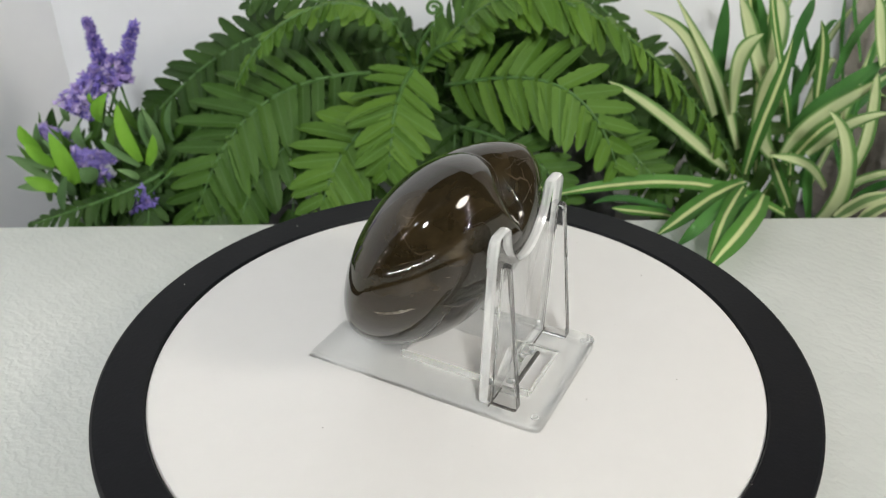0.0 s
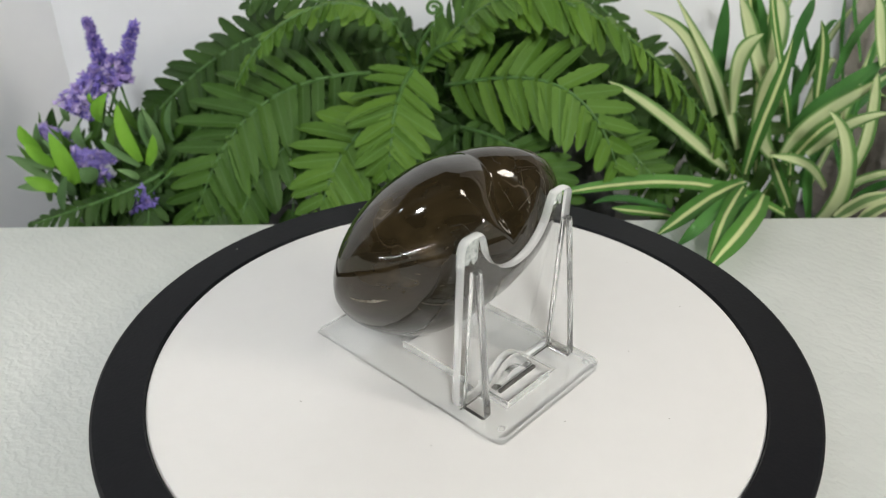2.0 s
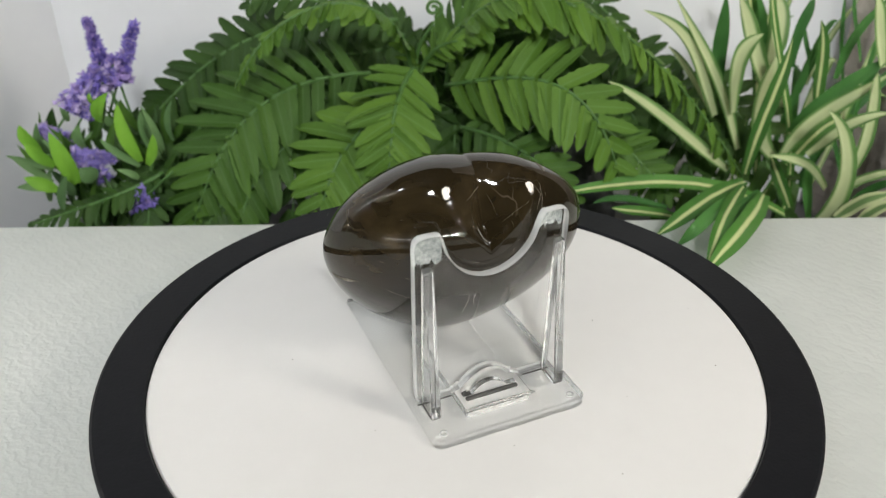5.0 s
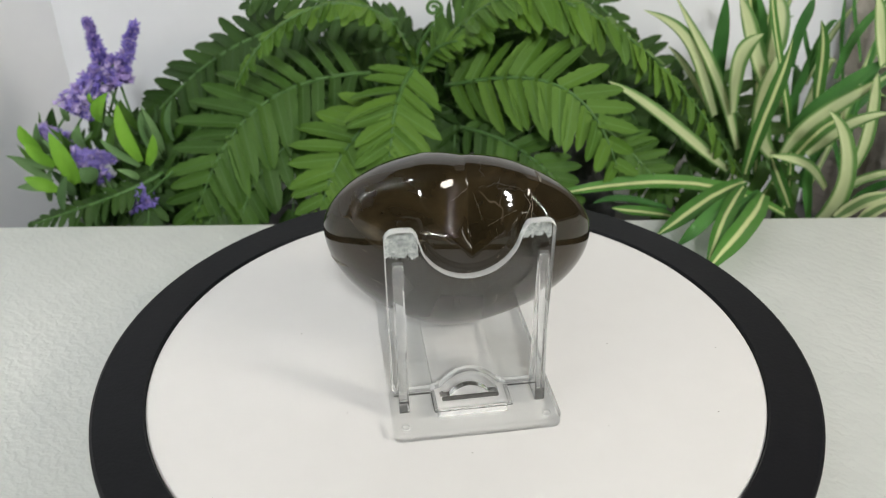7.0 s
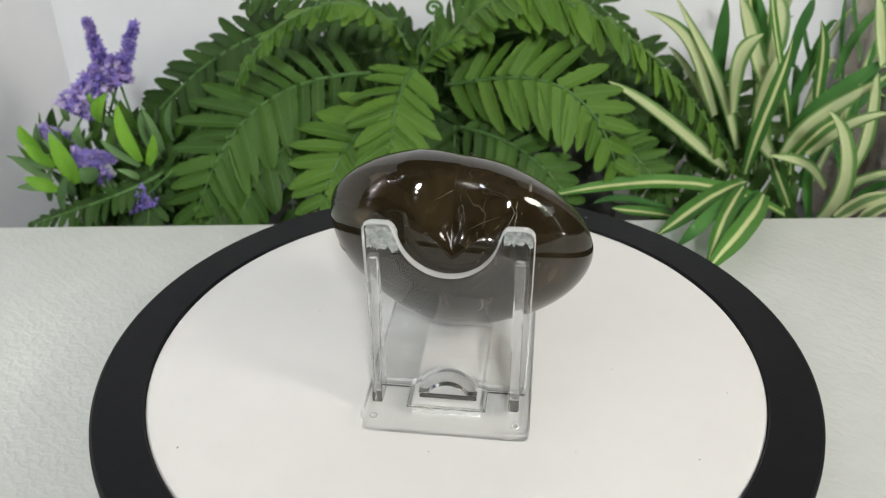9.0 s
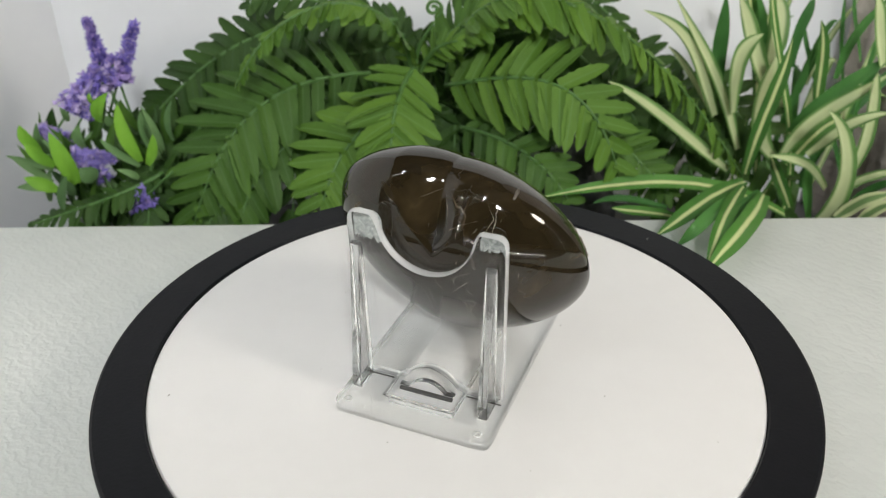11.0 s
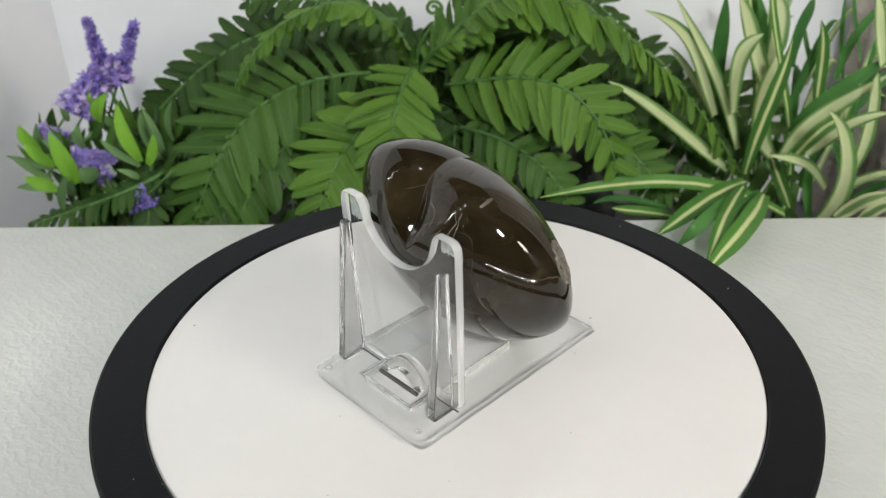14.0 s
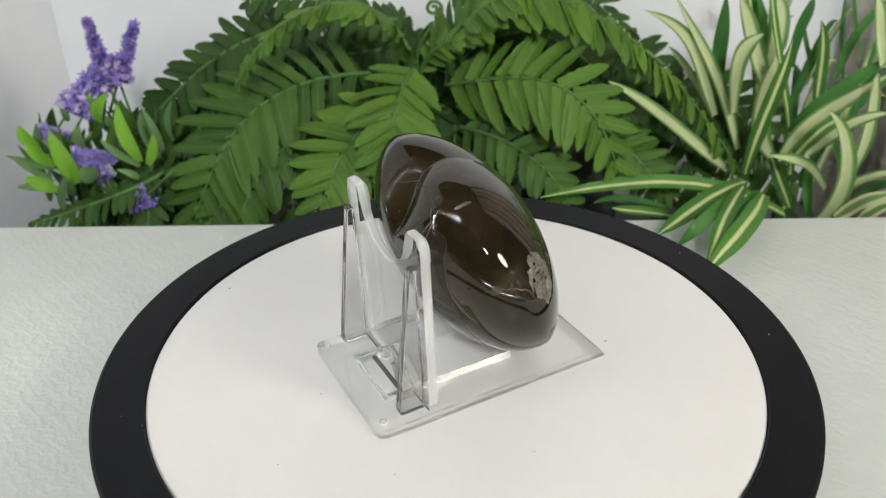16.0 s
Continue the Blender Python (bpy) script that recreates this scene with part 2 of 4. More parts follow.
M = {
    "acrylic": acrylic_material(),
    "sheet": sheet_material(),
    "edge": acrylic_edge_material("acrylic_frosted_edge", 0.60, 0.04, 0.16),
    "clear_edge": acrylic_edge_material("acrylic_clear_edge", 0.94, 0.01, 0.05),
    "quartz": quartz_material(),
    "chip": surface("rough_quartz_chip", [(0.2, (0.035, 0.030, 0.022)), (0.5, (0.16, 0.142, 0.115)), (0.8, (0.52, 0.49, 0.44))], 300, 0.55, 1.0, 700, dist=0.002),
    "crack": surface("dark_crack", [(0.3, (0.004, 0.003, 0.002)), (0.7, (0.03, 0.02, 0.012))], 400, 0.5, 0.6, 900),
    # solid dark colour for reflections and refractions inside the clear acrylic
    "smoke": surface("painted_dark_reflection", [(0.3, (0.05, 0.05, 0.05)), (0.7, (0.13, 0.125, 0.12))], 200, 0.25, 0.1),
    "film": film_material(),
    "disc": surface("white_turntable_plastic", [(0.3, (0.765, 0.76, 0.755)), (0.7, (0.805, 0.80, 0.795))], 12, 0.38, 0.03, 500, rough_var=0.06),
    "rim": surface("black_rim_plastic", [(0.3, (0.0050, 0.0054, 0.0072)), (0.7, (0.0085, 0.0091, 0.0115))], 25, 0.52, 0.08, 900, rough_var=0.06, spec=0.16),
    "dust": surface("dust_grey", [(0.3, (0.30, 0.28, 0.26)), (0.7, (0.45, 0.43, 0.4))], 300, 0.8, 0),
    "paper": paper_material(),
    "wall": surface("white_board", [(0.3, (0.79, 0.81, 0.86)), (0.7, (0.85, 0.87, 0.91))], 5, 0.7, 0.1, 200),
    "wall_beige": surface("beige_curtain_cloth", [(0.3, (0.66, 0.58, 0.52)), (0.7, (0.82, 0.75, 0.69))], 30, 0.9, 0.6, 350, dist=0.002),
    "room": surface("room_paint", [(0.3, (0.20, 0.19, 0.18)), (0.7, (0.27, 0.26, 0.25))], 2, 0.8, 0.1, 60),
    "table": surface("dark_table", [(0.3, (0.05, 0.05, 0.05)), (0.7, (0.10, 0.10, 0.10))], 9, 0.6, 0.2),
    "rock": surface("dark_grey_stone", [(0.3, (0.02, 0.022, 0.025)), (0.7, (0.07, 0.075, 0.08))], 40, 0.7, 0.6, 160, dist=0.002),
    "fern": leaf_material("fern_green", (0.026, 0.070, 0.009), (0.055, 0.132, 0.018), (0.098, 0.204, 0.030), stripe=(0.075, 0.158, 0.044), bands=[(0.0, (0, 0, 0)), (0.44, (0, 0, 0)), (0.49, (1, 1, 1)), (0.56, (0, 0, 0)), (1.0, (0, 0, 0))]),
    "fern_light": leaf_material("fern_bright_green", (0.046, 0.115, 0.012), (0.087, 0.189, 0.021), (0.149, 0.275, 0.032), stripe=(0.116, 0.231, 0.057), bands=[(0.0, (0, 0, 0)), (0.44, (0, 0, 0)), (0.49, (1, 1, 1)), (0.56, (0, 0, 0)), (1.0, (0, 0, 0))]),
    # darker copy of the fern green: shade among the leaves is in the colour
    "fern_dark": leaf_material("fern_shaded_green", (0.015, 0.046, 0.007), (0.035, 0.087, 0.013), (0.058, 0.134, 0.021), stripe=(0.045, 0.102, 0.030), bands=[(0.0, (0, 0, 0)), (0.44, (0, 0, 0)), (0.49, (1, 1, 1)), (0.56, (0, 0, 0)), (1.0, (0, 0, 0))]),
    "rachis": surface("fern_stalk", [(0.3, (0.05, 0.13, 0.03)), (0.7, (0.09, 0.20, 0.045))], 200, 0.5, 0.2),
    "spider_a": leaf_material("ribbon_leaf_pale_edges", (0.072, 0.155, 0.041), (0.124, 0.248, 0.078), (0.207, 0.352, 0.124), 0.38, stripe=(0.579, 0.633, 0.349),
                              bands=[(0.0, (1, 1, 1)), (0.24, (1, 1, 1)), (0.32, (0.1, 0.1, 0.1)), (0.68, (0.1, 0.1, 0.1)), (0.76, (1, 1, 1)), (1.0, (1, 1, 1))]),
    "spider_b": leaf_material("ribbon_leaf_pale_middle", (0.031, 0.105, 0.021), (0.063, 0.188, 0.031), (0.105, 0.272, 0.053), 0.36, stripe=(0.571, 0.628, 0.304),
                              bands=[(0.0, (0, 0, 0)), (0.36, (0, 0, 0)), (0.44, (1, 1, 1)), (0.58, (1, 1, 1)), (0.66, (0, 0, 0)), (1.0, (0, 0, 0))]),
    "spider_d": leaf_material("ribbon_leaf_pale", (0.076, 0.173, 0.043), (0.119, 0.248, 0.065), (0.184, 0.335, 0.097), 0.40, stripe=(0.552, 0.617, 0.348),
                              bands=[(0.0, (0, 0, 0)), (0.12, (0, 0, 0)), (0.24, (1, 1, 1)), (0.72, (0.85, 0.85, 0.85)), (0.86, (0, 0, 0)), (1.0, (0, 0, 0))]),
    "spider_c": leaf_material("ribbon_leaf_green", (0.026, 0.104, 0.023), (0.052, 0.169, 0.039), (0.091, 0.247, 0.058), 0.40),
    "lime": leaf_material("lime_leaf", (0.12, 0.30, 0.03), (0.22, 0.47, 0.05), (0.32, 0.58, 0.09), 0.45),
    "sage": leaf_material("sage_leaf", (0.09, 0.18, 0.07), (0.14, 0.26, 0.10), (0.22, 0.36, 0.15), 0.55),
    "violet": leaf_material("violet_floret", (0.137, 0.110, 0.420), (0.263, 0.210, 0.609), (0.473, 0.399, 0.809), 0.6),
    "lilac": leaf_material("lilac_floret", (0.30, 0.21, 0.54), (0.50, 0.40, 0.72), (0.82, 0.77, 0.90), 0.6),
    "diode": glow("led_diode_glow", (1.0, 0.97, 0.90), 1950.0),
    "tape": surface("led_tape", [(0.3, (0.55, 0.55, 0.53)), (0.7, (0.65, 0.65, 0.63))], 60, 0.5, 0.1),
}

# ---------------------------------------------------------------- mesh helpers


def finish(name, bm, mat, smooth=True):
    me = bpy.data.meshes.new(name)
    bm.normal_update()
    bm.to_mesh(me)
    bm.free()
    for k in (mat if isinstance(mat, (list, tuple)) else [mat]):
        me.materials.append(M[k])
    if smooth:
        me.polygons.foreach_set("use_smooth", [True] * len(me.polygons))
    return me


def part(name, bm, mat, parent=None, label="", smooth=True):
    ob = new(name, finish(name, bm, mat, smooth))
    ob.parent = parent
    return tagged(ob, label)


def sharp(ob, degrees=35):
    ob.data.set_sharp_from_angle(angle=radians(degrees))
    return ob


def facet(ob):
    ob.data.polygons.foreach_set("use_smooth", [False] * len(ob.data.polygons))
    return ob


def bevelled(bm, width, segments=2, angle=30):
    edges = [e for e in bm.edges if len(e.link_faces) == 2 and e.calc_face_angle() > radians(angle)]
    bmesh.ops.bevel(bm, geom=edges, offset=width, segments=segments, profile=0.5, affect="EDGES", clamp_overlap=True)


def box(x0, x1, y0, y1, z0, z1, bevel=0.0):
    bm = bmesh.new()
    bmesh.ops.create_cube(bm, size=1, matrix=Matrix.LocRotScale(((x0 + x1) / 2, (y0 + y1) / 2, (z0 + z1) / 2), None, (x1 - x0, y1 - y0, z1 - z0)))
    if bevel:
        bevelled(bm, bevel)
    return bm


def lathe(profile, n=128):
    """A turned body round the z axis; a profile point on the axis closes it."""
    bm = bmesh.new()
    rings = []
    for r, z in profile:
        if r < 1e-7:
            rings.append([bm.verts.new((0, 0, z))])
        else:
            rings.append([bm.verts.new((r * math.cos(2 * math.pi * i / n), r * math.sin(2 * math.pi * i / n), z)) for i in range(n)])
    for a, b in zip(rings, rings[1:]):
        for i in range(n):
            j = (i + 1) % n
            loop = [a[i % len(a)], a[j % len(a)], b[j % len(b)], b[i % len(b)]]
            seen = list(dict.fromkeys(loop))
            if len(seen) > 2:
                bm.faces.new(seen)
    bmesh.ops.recalc_face_normals(bm, faces=bm.faces)
    return bm


def prism(outline, depth, to_world, bevel=0.0, hole=None):
    """A flat plate: the outline (2D) given depth along the third axis, mapped by to_world(a, b, c)."""
    bm = bmesh.new()
    loops = [outline] + ([hole] if hole else [])
    sides = []
    for c in (0.0, depth):
        made = []
        for loop in loops:
            vs = [bm.verts.new(to_world(a, b, c)) for a, b in loop]
            made.append(vs)
        if not hole:
            bm.faces.new(made[0])
        else:
            edges = [bm.edges.new((l[i], l[(i + 1) % len(l)])) for l in made for i in range(len(l))]
            bmesh.ops.triangle_fill(bm, use_beauty=True, edges=edges)
        sides.append(made)
    for la, lb in zip(*sides):
        for i in range(len(la)):
            j = (i + 1) % len(la)
            bm.faces.new((la[i], la[j], lb[j], lb[i]))
    bmesh.ops.recalc_face_normals(bm, faces=bm.faces)
    if bevel:
        bevelled(bm, bevel, 2, 50)
    return bm


def rounded(points, radius, steps=5):
    """A polygon with its corners rounded; radius may be a list."""
    out, n = [], len(points)
    for i in range(n):
        p = Vector(points[i])
        r = radius[i] if isinstance(radius, (list, tuple)) else radius
        a, b = Vector(points[i - 1]) - p, Vector(points[(i + 1) % n]) - p
        r = min(r, a.length * 0.49, b.length * 0.49)
        if r <= 0:
            out.append(tuple(p))
            continue
        s, e = p + a.normalized() * r, p + b.normalized() * r
        for k in range(steps + 1):
            f = k / steps
            out.append(tuple((1 - f) ** 2 * s + 2 * f * (1 - f) * p + f * f * e))
    return out


def bezier(p, t):
    a, b, c, d = (Vector(q) for q in p)
    s = 1 - t
    return a * s ** 3 + b * 3 * s * s * t + c * 3 * s * t * t + d * t ** 3


def through_four(p):
    """The cubic that passes its four points at even steps."""
    a, b, c, d = (Vector(q) for q in p)
    return [a, (-5 * a + 18 * b - 9 * c + 2 * d) / 6, (2 * a - 9 * b + 18 * c - 5 * d) / 6, d]


def tube(p, r0, r1, n=14, sides=6):
    """A tapered stalk along a cubic curve."""
    bm = bmesh.new()
    rings = []
    for i in range(n + 1):
        t = i / n
        q = bezier(p, t)
        d = (bezier(p, min(1, t + 0.02)) - bezier(p, max(0, t - 0.02))).normalized()
        s = d.cross(Vector((0.3, 0.2, 1))).normalized()
        u = s.cross(d)
        r = r0 + (r1 - r0) * t
        rings.append([bm.verts.new(q + r * (s * math.cos(2 * math.pi * k / sides) + u * math.sin(2 * math.pi * k / sides))) for k in range(sides)])
    for a, b in zip(rings, rings[1:]):
        for k in range(sides):
            bm.faces.new((a[k], a[(k + 1) % sides], b[(k + 1) % sides], b[k]))
    bm.faces.new(rings[0][::-1])
    bm.faces.new(rings[-1])
    return bm


# ---------------------------------------------------------------- the setting
FLOOR_Z, TABLE_Z = -0.86, -0.11


def setting():
    bm = box(-0.36, 0.36, -0.17, 0.132, -0.045, -0.030, 0.002)
    ob = tagged(sharp(part("platform", bm, "paper")), "white embossed paper-covered board under the turntable", "board", kind="structure")
    ob.matrix_world = pose(0, 0, 0, 0, 0, 0.9)
    tagged(part("platform_support", box(-0.34, 0.34, -0.15, 0.10, TABLE_Z, -0.0455), "table", smooth=False), "dark block that carries the white board", "support", kind="structure")
    tagged(part("table_top", box(-0.9, 0.9, -0.7, 0.40, TABLE_Z - 0.03, TABLE_Z - 0.0005, 0.003), "table", smooth=False), "dark table top behind the white board", "table", kind="structure")
    for x, y in ((-0.84, -0.64), (0.84, -0.64), (-0.84, 0.34), (0.84, 0.34)):
        tagged(part("table_leg", box(x - 0.03, x + 0.03, y - 0.03, y + 0.03, FLOOR_Z, TABLE_Z - 0.0305, 0.004), "table", smooth=False), "square dark table leg", "table leg", kind="structure")
    tagged(part("wall_back", box(-0.262, 0.40, 0.300, 0.312, TABLE_Z, 0.42), "wall", smooth=False), "white board wall behind the plants", "wall", kind="structure")
    left = tagged(part("wall_left", box(-0.012, 0.0, -0.36, -0.0005, TABLE_Z, 0.42), "wall", smooth=False), "white board side wall beside the lavender", "wall", kind="structure")
    left.matrix_world = pose(-0.230, 0.300, 0, 0, 0, -18)
    bm = bmesh.new()
    # right-hand cloth hangs in soft folds
    n = 60
    cols = []
    for i in range(n + 1):
        y = 0.150 + 0.146 * i / n
        x = 0.228 + (0.296 - y) * 0.55 + 0.006 * math.sin(i * 0.55) + 0.003 * math.sin(i * 1.3 + 1)
        cols.append([bm.verts.new((x + dx, y, z)) for dx, z in ((0, TABLE_Z), (0, 0.42), (0.004, 0.42), (0.004, TABLE_Z))])
    for a, b in zip(cols, cols[1:]):
        for k in range(4):
            bm.faces.new((a[k], b[k], b[(k + 1) % 4], a[(k + 1) % 4]))
    bm.faces.new(cols[0])
    bm.faces.new(cols[-1][::-1])
    bmesh.ops.recalc_face_normals(bm, faces=bm.faces)
    tagged(part("wall_right", bm, "wall_beige"), "beige cloth hanging beside the ribbon plant", "curtain", kind="structure")
    # the plain room around
    tagged(part("floor", box(-2.2, 2.2, -2.4, 1.6, FLOOR_Z - 0.05, FLOOR_Z), "room", smooth=False), "plain grey room floor", "floor", kind="structure")
    tagged(part("ceiling", box(-2.2, 2.2, -2.4, 1.6, 1.60, 1.65), "room", smooth=False), "plain room ceiling", "ceiling", kind="structure")
    for name, b in (("wall_north", (-2.2, 2.2, 1.6, 1.65)), ("wall_south", (-2.2, 2.2, -2.45, -2.4)), ("wall_west", (-2.25, -2.2, -2.4, 1.6)), ("wall_east", (2.2, 2.25, -2.4, 1.6))):
        tagged(part(name, box(*b, FLOOR_Z, 1.60), "room", smooth=False), "plain grey room wall", "wall", kind="structure")


def led_strip(a, b, n, label):
    """A tape with a row of square diodes from a to b, facing the turntable."""
    a, b = Vector(a), Vector(b)
    mid, d = (a + b) / 2, (b - a).normalized()
    face = (Vector((0, 0, 0.04)) - mid)
    face = (face - d * face.dot(d)).normalized()
    side = d.cross(face)
    basis = Matrix((d, side, face)).transposed().to_4x4()
    ob = part("led_strip", box(-(b - a).length / 2, (b - a).length / 2, -0.005, 0.005, -0.002, 0), "tape", smooth=False)
    ob.matrix_world = Matrix.Translation(mid) @ basis
    tagged(ob, label, "led strip", "led strips round the stage")
    bm = box(-0.0008, 0.0008, -0.0008, 0.0008, 0.0003, 0.0012, 0.0002)
    me = finish("diode", bm, "diode", False)
    for i in range(n):
        o = new("diode", me)
        o.parent = ob
        o.matrix_basis = pose(((i + 0.5) / n - 0.5) * (b - a).length, 0, 0)
    return ob


def lights_in_place():
    low = TABLE_Z + 0.004
    led_strip((-0.44, -0.14, low), (-0.50, -0.14, 0.26), 24, "upright strip of white diodes beside the stage")
    led_strip((0.46, -0.22, low), (0.46, -0.22, 0.40), 32, "upright strip of white diodes beside the stage")
    led_strip((-0.50, -0.145, 0.26), (-0.22, -0.27, 0.44), 22, "slanting strip of white diodes above the stage")
    led_strip((-0.22, -0.42, low), (0.26, -0.42, low), 30, "low level strip of white diodes before the stage")


# ---------------------------------------------------------------- turntable, stand, stone


def turntable():
    tagged(sharp(part("turntable", lathe([(0, -0.0298), (0.090, -0.0298), (0.093, -0.027), (0.094, -0.010), (0.092, -0.0085), (0, -0.0085)]), "rim")),
           "black round motor turntable on the white board", "turntable")
    top = sharp(part("rotating_plate", lathe([(0, -0.006), (0.0850, -0.006), (0.0858, -0.0010), (0.0853, -0.0003), (0.0843, 0.0), (0, 0.0)], 160), "disc"))
    tagged(top, "round white turning plate with a black rim", "plate")
    sharp(part("rim", lathe([(0.0859, -0.008), (0.0860, -0.0003), (0.0864, 0.0003), (0.0990, 0.0003), (0.0998, -0.0003), (0.1000, -0.0015), (0.0995, -0.008), (0.0859, -0.008)], 160), "rim", top, "matt black raised rim"))
    rng = random.Random(5)
    for i in range(16):
        a, r = rng.uniform(0, 6.28), rng.uniform(0.03, 0.097)
        bm = bmesh.new()
        bmesh.ops.create_icosphere(bm, subdivisions=1, radius=rng.uniform(0.00012, 0.00028))
        o = part("dust_speck", bm, "dust", top)
        o.location = (r * math.cos(a), r * math.sin(a), 0.0001 if r < 0.085 else 0.0004)
        o.scale = (1, rng.uniform(0.5, 2), 0.5)
    return top


TURN0 = 8.5  # the stand's own turn on the plate, degrees


def on_plate(a, b, c):
    """Stand space (across, along, up, in mm) to the plate's space."""
    k, s = math.cos(radians(TURN0)), math.sin(radians(TURN0))
    return Vector((a * k - b * s, a * s + b * k, c)) * 0.001


def wide(ob, p):
    """Whether a face belongs to the two broad sides of a sheet."""
    n = p.normal
    if ob.name.startswith(("base", "slot")):
        return abs(n.z) > 0.9
    k, s = math.cos(radians(TURN0)), math.sin(radians(TURN0))
    along = abs(-n.x * s + n.y * k)
    across = abs(n.x * k + n.y * s)
    return across > 0.9 if ob.name.startswith("prop") else along > 0.88


def easel():
    stand = new("display_stand")
    tagged(stand, "clear acrylic easel stand on the white turntable plate", "display stand")
    base = rounded([(-20.9, -34.7), (22.5, -34.7), (22.5, 36.8), (-20.9, 36.8)], [3, 3, 0.4, 0.4])
    hole = rounded([(-8.6, -26.6), (9.8, -26.6), (9.8, 13.0), (-8.6, 13.0)], 0.5, 3)
    bm = prism(base, 2.5, lambda a, b, c: on_plate(a, b - (1.9 * c / 2.5 if b > 36 else 0), c + 0.05), 0.35, hole)
    parts = [facet(part("base", bm, "sheet", stand, "clear flat base with a slot"))]
    # bevelled rim on three sides of the slot's near end
    for quad in ([(-9.7, -27.7), (10.9, -27.7), (9.9, -26.7), (-8.7, -26.7)], [(-9.7, -27.6), (-8.7, -26.6), (-8.7, -19.4), (-9.7, -19.4)], [(9.9, -26.6), (10.9, -27.6), (10.9, -19.4), (9.9, -19.4)]):
        parts.append(facet(part("slot_rim", prism(quad, 0.35, lambda a, b, c: on_plate(a, b, c + 2.57), 0.12), "acrylic", stand)))
    # round foot marks
    for u, v in ((-17.6, -32.0), (18.8, -32.0)):
        ringm = lathe([(0.0007, 0), (0.0007, 0.00015), (0.0011, 0.00015), (0.0011, 0)], 20)
        o = part("mould_mark", ringm, "edge", stand)
        o.location = on_plate(u, v, 2.58)
        parts.append(o)
    # leaning back plate with the round dip
    prof = []
    for i in range(41):
        u = -14.6 + 29.2 * i / 40
        a = abs(u)
        z = 39.0 + 14.4 * (1 - math.sqrt(max(0.0, 1 - (min(a, 12.0) / 13.0) ** 2)))
        if a > 12.0:
            f = (a - 12.0) / 2.6
            z12 = 39.0 + 14.4 * (1 - math.sqrt(1 - (12.0 / 13.0) ** 2))
            z = z12 + (53.6 - z12) * (1 - (1 - f) ** 2.0)
        prof.append((u * 0.985 + 0.42, z))
    top_l = rounded([(-20.4, 40.0), (-20.4, 53.7), (-13.9, 53.7)], [0, 3.2, 0])
    top_r = rounded([(14.8, 53.7), (21.4, 53.7), (21.4, 40.0)], [0, 3.2, 0])
    outline = [(-19.9, 3.6), (-20.35, 40.0)] + top_l[1:-1] + prof + top_r[1:-1] + [(21.35, 40.0), (20.9, 3.6), (19.8, 2.7), (10.8, 2.7), (9.2, 3.4)]
    arch = [(8.2 - 15.2 * i / 16, 3.4 + 5.0 * math.sin(math.pi * i / 16) ** 0.8) for i in range(17)]
    outline += arch + [(-8.4, 3.4), (-9.6, 2.7), (-18.8, 2.7)]

    def lean(a, b, c):
        return on_plate(a, -17.9 + c - (b - 2.7) * 0.045, b)

    parts.append(facet(part("back_plate", prism(outline, 3.1, lambda a, b, c: lean(a, b, c - 1.8), 0.35), "sheet", stand, "upright plate with a rounded dip")))
    # arched catch over the slot
    tongue = [(-7.4 + 15.6 * i / 18, 2.7 + 6.2 * math.sin(math.pi * i / 18) ** 0.75) for i in range(19)]
    tongue_in = [(8.2 - 2.6 - 10.4 * i / 12, 2.7 + 2.6 * math.sin(math.pi * i / 12) ** 0.8) for i in range(13)]
    parts.append(facet(part("catch", prism(tongue + [(8.2, 2.62), (5.6, 2.62)] + tongue_in[1:-1] + [(-4.8, 2.62), (-7.4, 2.62)], 1.8, lambda a, b, c: on_plate(a, -19.8 - c + (b - 2.7) * 0.10, b), 0.25), "sheet", stand, "small arched catch")))
    # added dark bar in place of the internal reflection under the catch
    part("catch_bar", prism(rounded([(-7.0, -23.0), (8.2, -23.0), (8.2, -21.8), (-7.0, -21.8)], 0.4, 3), 0.9, lambda a, b, c: on_plate(a, b, c + 2.0), 0.2), "smoke", stand, "dark bar painted as the reflection under the arched catch", smooth=False)
    # dark strips put in for the refraction along the foot of the upright plate
    for u0, u1 in ((-19.6, -9.9), (11.1, 20.8)):
        part("glue_line", prism([(u0, -18.1), (u1, -18.1), (u1, -17.6), (u0, -17.6)], 0.28, lambda a, b, c: on_plate(a, b - 1.9, c + 2.58), 0.06), "smoke", stand, "thin dark strip painted as refraction at the plate foot", smooth=False)
    # two tapered props
    for u in (-17.4, 18.1):
        tri = rounded([(-19.75, 2.62), (-27.5, 2.62), (-23.6, 45.6), (-21.65, 45.6)], [0.6, 1.6, 1.6, 0.4])
        parts.append(facet(part("prop", prism(tri, 2.6, lambda a, b, c, u=u: on_plate(u - 1.3 + c, a, b), 0.35), "acrylic", stand, "tapered side prop")))
    for seed, (u0, u1, z0, z1) in ((1, (-19.9, -12.0, 44.4, 52.9)), (2, (13.8, 20.9, 47.6, 52.9))):
        rng = random.Random(seed)
        bm = bmesh.new()
        top, low = [], []
        for i in range(61):
            u = u0 + (u1 - u0) * i / 60
            f = abs(2 * i / 60 - 1)
            zt = z1 - 2.6 * f ** 5
            zb = z0 + rng.uniform(-0.25, 0.35) + 1.3 * noise.noise(Vector((i * 0.11, seed * 7.3, 0))) + 0.7 * noise.noise(Vector((i * 0.4, seed, 2)))
            top.append(bm.verts.new(lean(u, zt, 1.345)))
            low.append(bm.verts.new(lean(u, zb, 1.345)))
